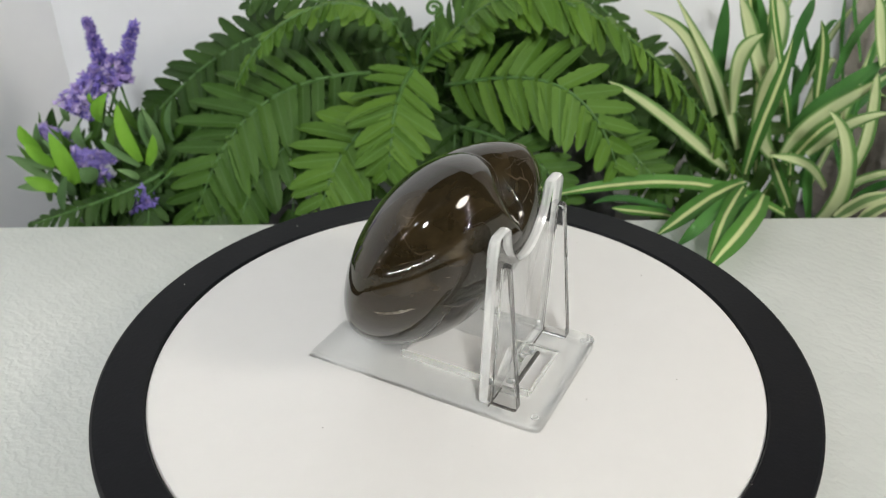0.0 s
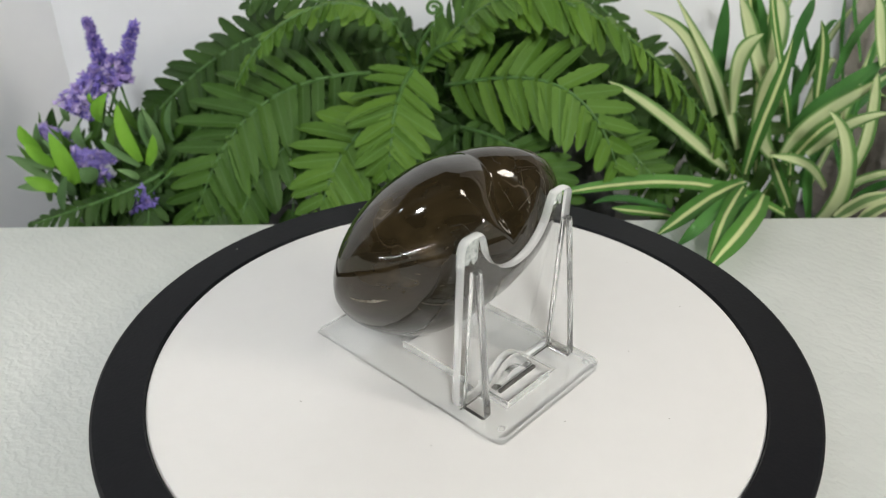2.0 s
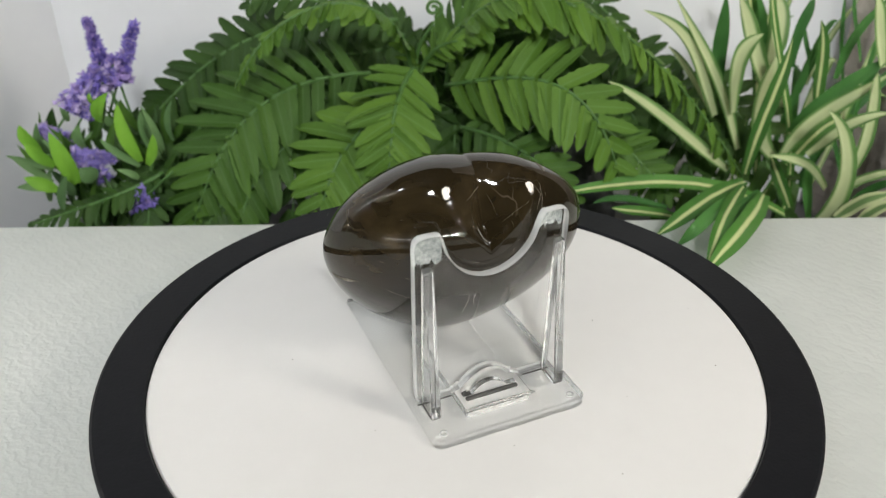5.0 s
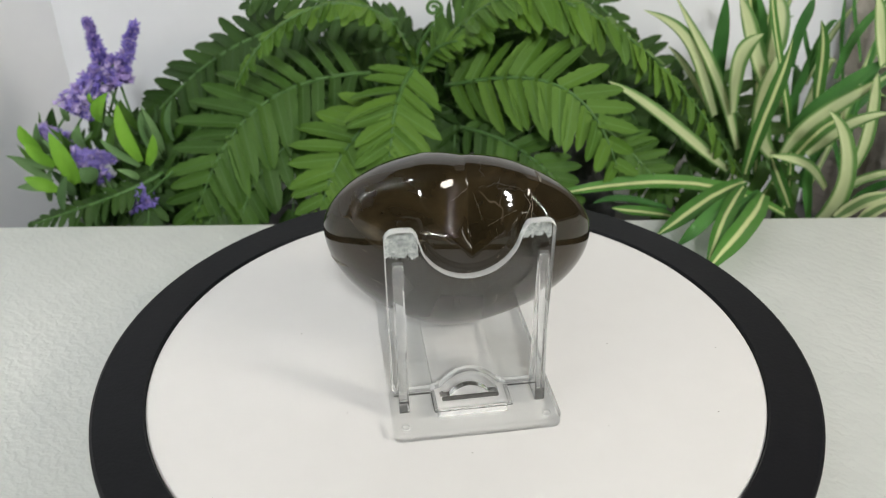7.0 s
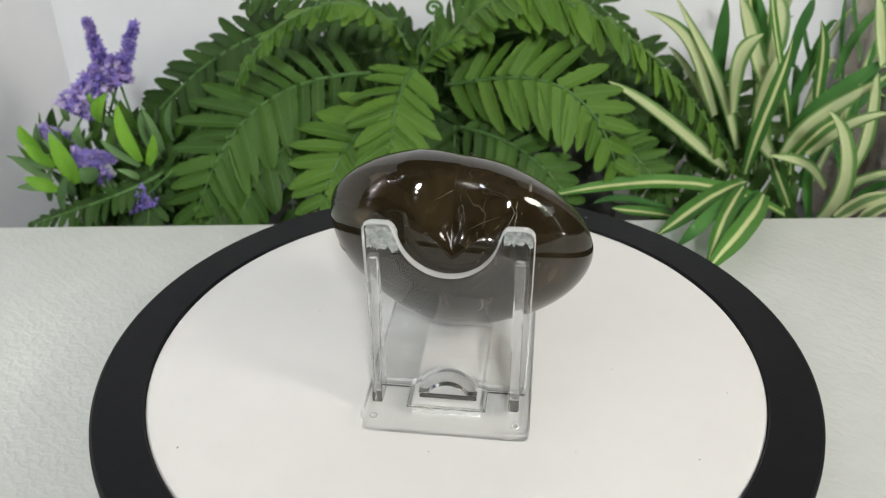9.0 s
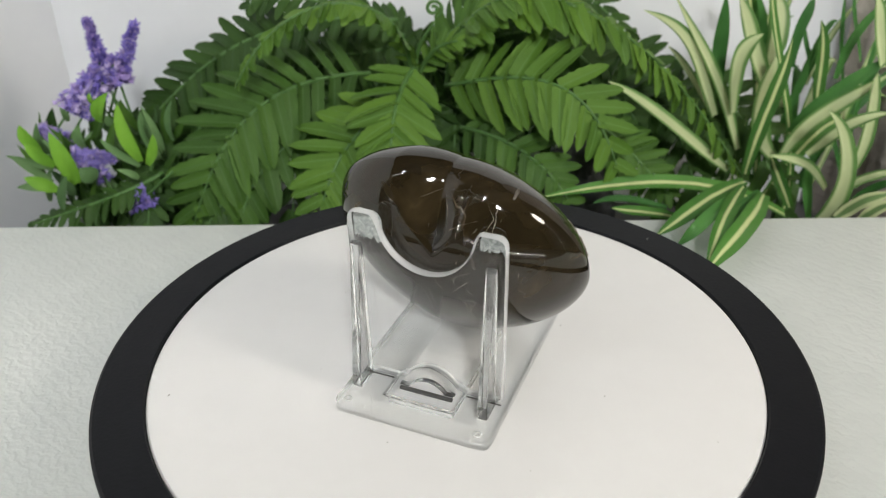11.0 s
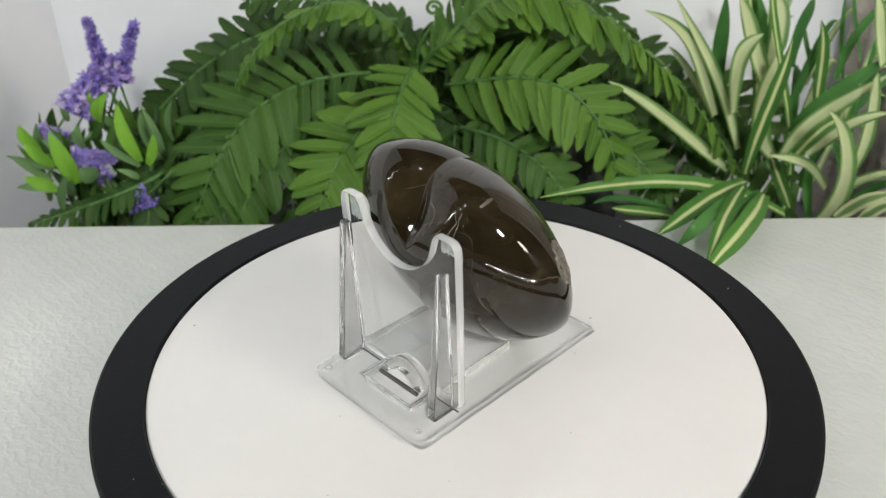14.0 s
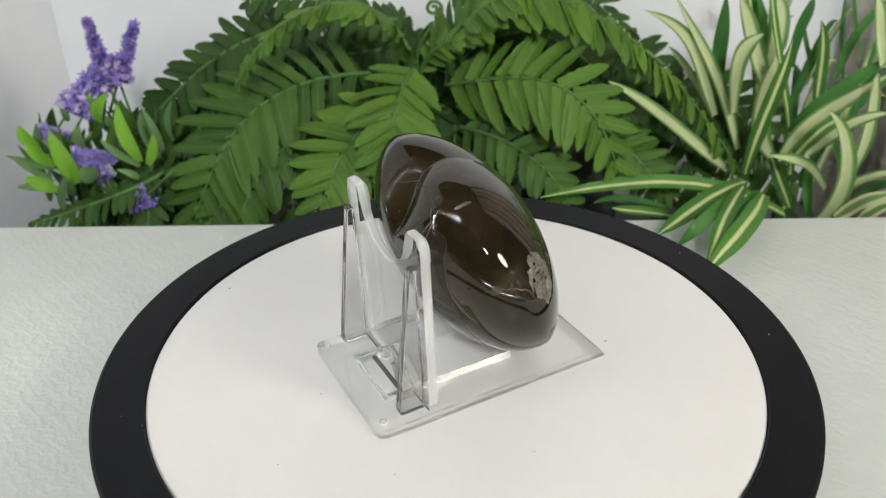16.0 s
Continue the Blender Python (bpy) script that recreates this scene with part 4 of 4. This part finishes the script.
def ribbon(plant, p, mat, width, rng, face=(0, -0.7, 0.7), twist=0.5, n=26):
    """A long grass-like leaf with a folded middle and a pointed end."""
    p = through_four(p)
    bm = bmesh.new()
    uv = bm.loops.layers.uv.new("UVMap")
    face = Vector(face).normalized()
    tw0, tw1 = rng.uniform(-twist, twist), rng.uniform(-twist, twist)
    rows = []
    for i in range(n + 1):
        t = i / n
        q = bezier(p, t)
        d = (bezier(p, min(1, t + 0.02)) - bezier(p, max(0, t - 0.02))).normalized()
        s = d.cross(face).normalized()
        up = s.cross(d).normalized()
        a = tw0 + (tw1 - tw0) * t
        s, up = s * math.cos(a) + up * math.sin(a), up * math.cos(a) - s * math.sin(a)
        w = 0.5 * width * min(1, 0.55 + t * 2) * (1 - max(0, (t - 0.55) / 0.45) ** 2.2) + 0.0002
        rows.append([bm.verts.new(q + s * w * k + up * w * 0.32 * abs(k)) for k in (-1, -0.6, -0.3, 0, 0.3, 0.6, 1)])
    for i in range(n):
        for k in range(6):
            f = bm.faces.new((rows[i][k], rows[i + 1][k], rows[i + 1][k + 1], rows[i][k + 1]))
            for l, (ii, kk) in zip(f.loops, ((i, k), (i + 1, k), (i + 1, k + 1), (i, k + 1))):
                l[uv].uv = ((-1, -0.6, -0.3, 0, 0.3, 0.6, 1)[kk] * 0.5 + 0.5, ii / n * 6)
    return part("leaf", bm, mat, plant)


def ribbon_plant():
    rng = random.Random(23)
    plant = plant_foot("ribbon_plant", 0.172, 0.195, "artificial spider plant with cream-striped ribbon leaves", "spider plant", 0.005, -0.045)
    A, B, Cg, D = "spider_a", "spider_b", "spider_c", "spider_d"
    ribbon(plant, [(0.1599, 0.166, -0.0463), (0.1192, 0.155, -0.0258), (0.0807, 0.147, -0.0198), (0.0387, 0.140, -0.0230)], B, 0.0071, rng, (0, -0.45, 0.9), twist=0.1)
    ribbon(plant, [(0.1336, 0.180, -0.0289), (0.1120, 0.175, -0.0109), (0.0898, 0.170, 0.0073), (0.0688, 0.165, 0.0215)], D, 0.0062, rng, twist=0.2)
    ribbon(plant, [(0.1422, 0.195, -0.0249), (0.1305, 0.197, 0.0037), (0.1189, 0.198, 0.0242), (0.1026, 0.200, 0.0497)], D, 0.0056, rng, twist=0.2)
    ribbon(plant, [(0.1296, 0.200, -0.0092), (0.1188, 0.198, 0.0153), (0.1075, 0.197, 0.0323), (0.0880, 0.195, 0.0442)], D, 0.0079, rng, twist=0.3)
    ribbon(plant, [(0.1300, 0.205, -0.0107), (0.1217, 0.205, 0.0021), (0.1131, 0.205, 0.0142), (0.1039, 0.205, 0.0243)], D, 0.0041, rng, twist=0.2)
    ribbon(plant, [(0.1344, 0.215, -0.0185), (0.1325, 0.217, 0.0080), (0.1323, 0.218, 0.0261), (0.1324, 0.220, 0.0454)], Cg, 0.0072, rng, twist=0.2)
    ribbon(plant, [(0.1365, 0.195, -0.0058), (0.1339, 0.193, 0.0162), (0.1362, 0.192, 0.0276), (0.1427, 0.190, 0.0347)], D, 0.0078, rng, twist=0.3)
    ribbon(plant, [(0.1552, 0.205, 0.0019), (0.1469, 0.207, 0.0199), (0.1411, 0.208, 0.0340), (0.1350, 0.210, 0.0480)], D, 0.0085, rng, twist=0.3)
    ribbon(plant, [(0.1554, 0.210, 0.0122), (0.1581, 0.213, 0.0269), (0.1580, 0.217, 0.0375), (0.1551, 0.220, 0.0469)], D, 0.0091, rng, twist=0.3)
    ribbon(plant, [(0.1593, 0.225, 0.0050), (0.1554, 0.227, 0.0229), (0.1524, 0.228, 0.0343), (0.1497, 0.230, 0.0444)], Cg, 0.0061, rng, twist=0.3)
    ribbon(plant, [(0.1425, 0.180, -0.0313), (0.1454, 0.178, -0.0025), (0.1489, 0.177, 0.0174), (0.1502, 0.175, 0.0371)], B, 0.0067, rng, twist=0.2)
    ribbon(plant, [(0.1586, 0.190, -0.0270), (0.1498, 0.192, -0.0109), (0.1504, 0.193, 0.0077), (0.1524, 0.195, 0.0223)], D, 0.0091, rng, twist=0.3)
    ribbon(plant, [(0.1643, 0.172, -0.0458), (0.1575, 0.171, -0.0332), (0.1524, 0.171, -0.0236), (0.1489, 0.170, -0.0160)], B, 0.0058, rng, twist=0.2)
    ribbon(plant, [(0.1758, 0.165, -0.0319), (0.1648, 0.162, -0.0194), (0.1544, 0.158, -0.0135), (0.1424, 0.155, -0.0099)], D, 0.0051, rng, twist=0.2)
    ribbon(plant, [(0.1750, 0.162, -0.0479), (0.1789, 0.156, -0.0278), (0.1733, 0.151, -0.0045), (0.1592, 0.145, 0.0155)], D, 0.0092, rng, twist=0.15)
    ribbon(plant, [(0.1586, 0.180, -0.0215), (0.1656, 0.175, -0.0040), (0.1763, 0.170, 0.0090), (0.1928, 0.165, 0.0249)], D, 0.0067, rng, twist=0.3)
    ribbon(plant, [(0.1644, 0.190, -0.0141), (0.1740, 0.187, 0.0011), (0.1859, 0.183, 0.0148), (0.2000, 0.180, 0.0276)], Cg, 0.0063, rng, twist=0.3)
    ribbon(plant, [(0.1659, 0.170, -0.0167), (0.1742, 0.165, -0.0040), (0.1809, 0.160, 0.0043), (0.1933, 0.155, 0.0106)], D, 0.0055, rng, twist=0.3)
    ribbon(plant, [(0.1870, 0.165, -0.0208), (0.1876, 0.163, -0.0009), (0.1855, 0.162, 0.0148), (0.1838, 0.160, 0.0267)], D, 0.0065, rng, twist=0.3)
    ribbon(plant, [(0.1794, 0.200, -0.0095), (0.1769, 0.200, 0.0108), (0.1752, 0.200, 0.0255), (0.1717, 0.200, 0.0378)], B, 0.0064, rng, twist=0.2)
    ribbon(plant, [(0.1678, 0.205, -0.0100), (0.1713, 0.205, 0.0070), (0.1745, 0.205, 0.0189), (0.1754, 0.205, 0.0283)], Cg, 0.0035, rng, twist=0.4)
    ribbon(plant, [(0.1951, 0.210, -0.0016), (0.1891, 0.210, 0.0194), (0.1863, 0.210, 0.0338), (0.1847, 0.210, 0.0477)], Cg, 0.0027, rng, twist=0.4)
    ribbon(plant, [(0.1996, 0.210, 0.0143), (0.1947, 0.210, 0.0278), (0.1908, 0.210, 0.0386), (0.1892, 0.210, 0.0476)], Cg, 0.0027, rng, twist=0.4)
    ribbon(plant, [(0.1871, 0.205, 0.0075), (0.1891, 0.203, 0.0244), (0.1940, 0.202, 0.0362), (0.2020, 0.200, 0.0491)], Cg, 0.0037, rng, twist=0.4)
    ribbon(plant, [(0.1687, 0.215, 0.0099), (0.1693, 0.217, 0.0259), (0.1722, 0.218, 0.0359), (0.1742, 0.220, 0.0446)], Cg, 0.0049, rng, twist=0.4)
    ribbon(plant, [(0.1775, 0.215, 0.0010), (0.1822, 0.215, 0.0184), (0.1865, 0.215, 0.0296), (0.1942, 0.215, 0.0431)], D, 0.0027, rng, twist=0.4)
    ribbon(plant, [(0.1957, 0.180, 0.0218), (0.1907, 0.180, 0.0374), (0.1876, 0.180, 0.0475), (0.1846, 0.180, 0.0553)], D, 0.0059, rng, twist=0.3)
    ribbon(plant, [(0.1791, 0.155, -0.0422), (0.1844, 0.152, -0.0347), (0.1892, 0.148, -0.0286), (0.1991, 0.145, -0.0235)], A, 0.0056, rng, twist=0.2)
    ribbon(plant, [(0.1865, 0.148, -0.0390), (0.1893, 0.145, -0.0343), (0.1927, 0.143, -0.0300), (0.1981, 0.140, -0.0266)], A, 0.0050, rng, twist=0.2)
    ribbon(plant, [(0.1860, 0.165, -0.0322), (0.1903, 0.162, -0.0262), (0.1948, 0.158, -0.0216), (0.2019, 0.155, -0.0172)], D, 0.0041, rng, twist=0.3)
    ribbon(plant, [(0.1874, 0.160, -0.0356), (0.1928, 0.157, -0.0289), (0.1958, 0.153, -0.0240), (0.2003, 0.150, -0.0196)], Cg, 0.0036, rng, twist=0.3)
    ribbon(plant, [(0.1762, 0.175, -0.0545), (0.1724, 0.175, -0.0388), (0.1710, 0.175, -0.0297), (0.1721, 0.175, -0.0222)], Cg, 0.0043, rng, twist=0.4)
    ribbon(plant, [(0.1070, 0.152, -0.0408), (0.0921, 0.150, -0.0365), (0.0810, 0.147, -0.0337), (0.0719, 0.145, -0.0309)], B, 0.0051, rng, (0, -0.5, 0.9), twist=0.1)
    ribbon(plant, [(0.1001, 0.156, -0.0370), (0.0860, 0.154, -0.0323), (0.0750, 0.152, -0.0300), (0.0645, 0.150, -0.0312)], Cg, 0.0036, rng, (0, -0.5, 0.9), twist=0.1)
    ribbon(plant, [(0.1343, 0.1567, -0.0240), (0.1129, 0.1337, -0.0195), (0.0975, 0.1193, -0.0210), (0.0845, 0.1127, -0.0270)], B, 0.0073, rng, (0.1, -0.45, 0.9), twist=0.1)
    ribbon(plant, [(0.1377, 0.1408, -0.0225), (0.1220, 0.1112, -0.0183), (0.1098, 0.0949, -0.0199), (0.0971, 0.0829, -0.0270)], B, 0.0083, rng, (0.1, -0.45, 0.9), twist=0.1)
    ribbon(plant, [(0.1301, 0.1462, -0.0210), (0.1146, 0.1169, -0.0171), (0.1052, 0.0984, -0.0188), (0.0995, 0.0887, -0.0270)], B, 0.0063, rng, (0.1, -0.45, 0.9), twist=0.1)
    ribbon(plant, [(0.1239, 0.1352, -0.0195), (0.1065, 0.1118, -0.0159), (0.0974, 0.1020, -0.0177), (0.0909, 0.1035, -0.0270)], Cg, 0.0051, rng, (0.1, -0.45, 0.9), twist=0.1)
    ribbon(plant, [(0.1380, 0.1465, -0.0240), (0.1215, 0.1212, -0.0195), (0.1132, 0.1095, -0.0210), (0.1088, 0.1024, -0.0270)], Cg, 0.0052, rng, (0.1, -0.45, 0.9), twist=0.1)
    # the bushy rest
    for i in range(9):
        a = rng.uniform(-0.6, 1.25)
        h = rng.uniform(0.05, 0.115)
        bx, by = 0.178 + rng.uniform(-0.02, 0.025), 0.222 + rng.uniform(-0.012, 0.015)
        tip = Vector((bx + math.sin(a) * h * 0.75, by + rng.uniform(-0.01, 0.03), -0.055 + math.cos(a) * h * 1.05))
        root = Vector((bx, by, -0.06))
        m1 = root.lerp(tip, 0.35) + Vector((0, 0, 0.018))
        m2 = root.lerp(tip, 0.75) + Vector((rng.uniform(-0.008, 0.008), 0, 0.016))
        ribbon(plant, [root, m1, m2, tip], rng.choice((D, Cg, Cg, B)), rng.uniform(0.003, 0.007), rng, twist=0.7, n=18)
    for i in range(7):
        bx, by = 0.178 + rng.uniform(-0.035, 0.035), 0.205 + rng.uniform(-0.03, 0.04)
        root = Vector((bx, by, -0.06))
        tip = Vector((bx + rng.uniform(-0.035, 0.05), by + rng.uniform(-0.02, 0.03), rng.uniform(0.015, 0.075)))
        m1 = root.lerp(tip, 0.33) + Vector((rng.uniform(-0.006, 0.006), 0, 0.004))
        m2 = root.lerp(tip, 0.68) + Vector((rng.uniform(-0.008, 0.008), 0, 0.006))
        ribbon(plant, [root, m1, m2, tip], rng.choice((Cg, Cg, B)), rng.uniform(0.0022, 0.0042), rng, twist=0.9, n=16)
    return plant


def lance_leaf(plant, a, b, width, mat, rng, bend=0.004):
    a, b = Vector(a), Vector(b)
    mid = (a + b) / 2 + Vector((rng.uniform(-1, 1), -0.6, 0.5)) * bend
    return ribbon_lance(plant, a, mid, b, width, mat, rng)


def ribbon_lance(plant, a, mid, b, width, mat, rng, n=14):
    bm = bmesh.new()
    uv = bm.loops.layers.uv.new("UVMap")
    d = (b - a).normalized()
    face = Vector((rng.uniform(-0.4, 0.4), -1, 0.4)).normalized()
    s = d.cross(face).normalized()
    up = s.cross(d)
    rows = []
    for i in range(n + 1):
        t = i / n
        q = a * (1 - t) ** 2 + mid * 2 * t * (1 - t) + b * t * t
        w = 0.5 * width * (math.sin(math.pi * (0.06 + 0.94 * t) ** 0.85) ** 0.8 if t < 1 else 0) + 0.0001
        rows.append([bm.verts.new(q + s * w * k + up * w * 0.35 * abs(k)) for k in (-1, -0.5, 0, 0.5, 1)])
    for i in range(n):
        for k in range(4):
            f = bm.faces.new((rows[i][k], rows[i + 1][k], rows[i + 1][k + 1], rows[i][k + 1]))
            for l, (ii, kk) in zip(f.loops, ((i, k), (i + 1, k), (i + 1, k + 1), (i, k + 1))):
                l[uv].uv = (kk / 4, ii / n)
    return part("leaf", bm, mat, plant)


def flower_spike(plant, a, b, radius, count, rng, pale=0.3):
    """Many small cupped florets round a stalk, thick below and pointed above."""
    a, b = Vector(a), Vector(b)
    d = (b - a).normalized()
    s = d.cross(Vector((0, 1, 0.2))).normalized()
    u = s.cross(d)
    stalk = part("flower_spike", tube([a - d * 0.02, a, a.lerp(b, 0.5), b], 0.0007, 0.0004, 8, 5), "rachis", plant, "violet lavender spike")
    for mat, share in (("violet", 1 - pale), ("lilac", pale)):
        bm = bmesh.new()
        uv = bm.loops.layers.uv.new("UVMap")
        for i in range(int(count * share)):
            t = rng.random() ** 1.15
            r = radius * (1 - 0.75 * t) * rng.uniform(0.35, 1.0)
            th = rng.uniform(0, 6.283)
            out = s * math.cos(th) + u * math.sin(th)
            c = a.lerp(b, t) + out * r
            ax = (out + d * rng.uniform(0.2, 1.0)).normalized()
            e1 = ax.orthogonal().normalized()
            e1.rotate(Matrix.Rotation(rng.uniform(0, 6.28), 3, ax))
            e2 = ax.cross(e1)
            size = rng.uniform(0.0012, 0.0027)
            root = bm.verts.new(c - ax * size * 0.6)
            ring = []
            for k in range(8):
                f = 1.0 if k % 2 == 0 else 0.5
                an = k * math.pi / 4
                ring.append(bm.verts.new(c + (e1 * math.cos(an) + e2 * math.sin(an)) * size * f + ax * size * (0.55 if k % 2 == 0 else 0.1)))
            for k in range(8):
                bm.faces.new((root, ring[k], ring[(k + 1) % 8]))
        part("floret_mass", bm, mat, stalk, "small violet florets" if mat == "violet" else "pale lilac florets", smooth=False)["kind"] = "stuff"
    return stalk


def lavender():
    rng = random.Random(31)
    plant = plant_foot("lavender_plant", -0.182, 0.195, "artificial lavender with violet spikes and lime leaves", "lavender", 0.003, -0.02)
    flower_spike(plant, (-0.1644, 0.195, 0.0172), (-0.1687, 0.198, 0.0403), 0.0042, 247, rng, 0.33)
    flower_spike(plant, (-0.1581, 0.195, 0.0135), (-0.1467, 0.198, 0.0389), 0.0048, 247, rng, 0.2)
    flower_spike(plant, (-0.1825, 0.190, 0.0002), (-0.1649, 0.193, 0.0217), 0.0078, 247, rng, 0.45)
    flower_spike(plant, (-0.1751, 0.188, -0.0013), (-0.1579, 0.191, 0.0213), 0.0078, 260, rng, 0.59)
    flower_spike(plant, (-0.1571, 0.192, 0.0112), (-0.1603, 0.195, 0.0238), 0.0071, 195, rng, 0.78)
    flower_spike(plant, (-0.1866, 0.185, -0.0164), (-0.1980, 0.188, -0.0085), 0.0059, 143, rng, 0.65)
    flower_spike(plant, (-0.1764, 0.168, -0.0149), (-0.1592, 0.171, -0.0175), 0.0054, 195, rng, 0.2)
    flower_spike(plant, (-0.1630, 0.166, -0.0260), (-0.1669, 0.169, -0.0194), 0.0035, 65, rng, 0.2)
    flower_spike(plant, (-0.1402, 0.156, -0.0287), (-0.1517, 0.159, -0.0395), 0.0056, 78, rng, 0.07)
    for a, b, w, m in (
        ((-0.1440, 0.165, -0.0162), (-0.1480, 0.161, 0.0137), 0.0066, "lime"),
        ((-0.1729, 0.158, -0.0240), (-0.1780, 0.154, 0.0034), 0.0078, "lime"),
        ((-0.1895, 0.165, -0.0108), (-0.1939, 0.161, 0.0037), 0.0063, "lime"),
        ((-0.1835, 0.163, -0.0174), (-0.1929, 0.159, -0.0037), 0.0058, "lime"),
        ((-0.1813, 0.155, -0.0256), (-0.1931, 0.151, -0.0175), 0.0062, "lime"),
        ((-0.1658, 0.180, -0.0027), (-0.1574, 0.176, 0.0133), 0.0059, "lime"),
        ((-0.1401, 0.162, -0.0166), (-0.1337, 0.158, 0.0003), 0.0044, "lime"),
        ((-0.1635, 0.156, -0.0210), (-0.1675, 0.152, -0.0134), 0.0083, "sage"),
        ((-0.1797, 0.152, -0.0346), (-0.1721, 0.148, -0.0153), 0.0052, "sage"),
        ((-0.1442, 0.163, -0.0176), (-0.1584, 0.159, -0.0022), 0.0034, "sage"),
        ((-0.1439, 0.158, -0.0215), (-0.1517, 0.154, -0.0150), 0.0031, "sage"),
        ((-0.1898, 0.170, -0.0290), (-0.2048, 0.166, -0.0135), 0.0038, "sage"),
        ((-0.1886, 0.165, -0.0289), (-0.2031, 0.161, -0.0274), 0.0048, "sage"),
        ((-0.1711, 0.170, -0.0115), (-0.1693, 0.166, 0.0015), 0.0053, "sage"),
        ((-0.1667, 0.182, 0.0039), (-0.1666, 0.178, 0.0126), 0.0037, "lime"),
        ((-0.1893, 0.172, -0.0234), (-0.2080, 0.168, -0.0144), 0.0032, "sage"),
        ((-0.1586, 0.178, -0.0044), (-0.1594, 0.174, 0.0028), 0.0042, "sage"),
        ((-0.1816, 0.182, -0.0031), (-0.1818, 0.178, 0.0055), 0.0032, "sage"),
    ):
        lance_leaf(plant, a, b, w, m, rng)
    for i in range(80):
        x, y = rng.uniform(-0.205, -0.13), rng.uniform(0.175, 0.205)
        z = rng.uniform(-0.045, 0.004 if x > -0.18 else -0.014)
        lance_leaf(plant, (x, y, z - 0.012), (x + rng.uniform(-0.014, 0.014), y - 0.004, z + rng.uniform(0.002, 0.014)), rng.uniform(0.0025, 0.0055), rng.choice(("sage", "fern", "fern_dark", "sage", "fern")), rng)
    # leaves added behind the lavender, coloured dark for the shade there
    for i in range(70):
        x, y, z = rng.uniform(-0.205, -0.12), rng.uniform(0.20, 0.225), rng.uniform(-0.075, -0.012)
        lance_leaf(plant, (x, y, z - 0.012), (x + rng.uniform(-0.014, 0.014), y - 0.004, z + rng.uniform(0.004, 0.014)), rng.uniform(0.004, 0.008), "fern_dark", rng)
    return plant


def stone_behind(x, y, z0, sx, sy, sz, seed):
    bm = bmesh.new()
    bmesh.ops.create_icosphere(bm, subdivisions=4, radius=1)
    for v in bm.verts:
        k = 1 + 0.16 * noise.noise(v.co * 1.4 + Vector((seed, 0, 0))) + 0.05 * noise.noise(v.co * 5)
        v.co = Vector((v.co.x * sx, v.co.y * sy, max(-0.85, v.co.z) * sz)) * k
    low = min(v.co.z for v in bm.verts)
    ob = part("rock", bm, "rock")
    ob.location = (x, y, z0 - low - 0.001)
    return tagged(ob, "dark grey rounded rock behind the fern", "rock")


setting()
lights_in_place()
plate = turntable()
stand = easel()
stone = heart()
marks(stone)
fern()
ribbon_plant()
lavender()
stone_behind(0.062, 0.205, TABLE_Z, 0.026, 0.018, 0.045, 3)


def motions():
    rows = [(float(t), pose(0, 0, 0, 0, 0, 53.74 - 7.674 * t)) for t in range(17)]
    for thing in (plate, stand, stone):
        walk(thing, rows)


motions()
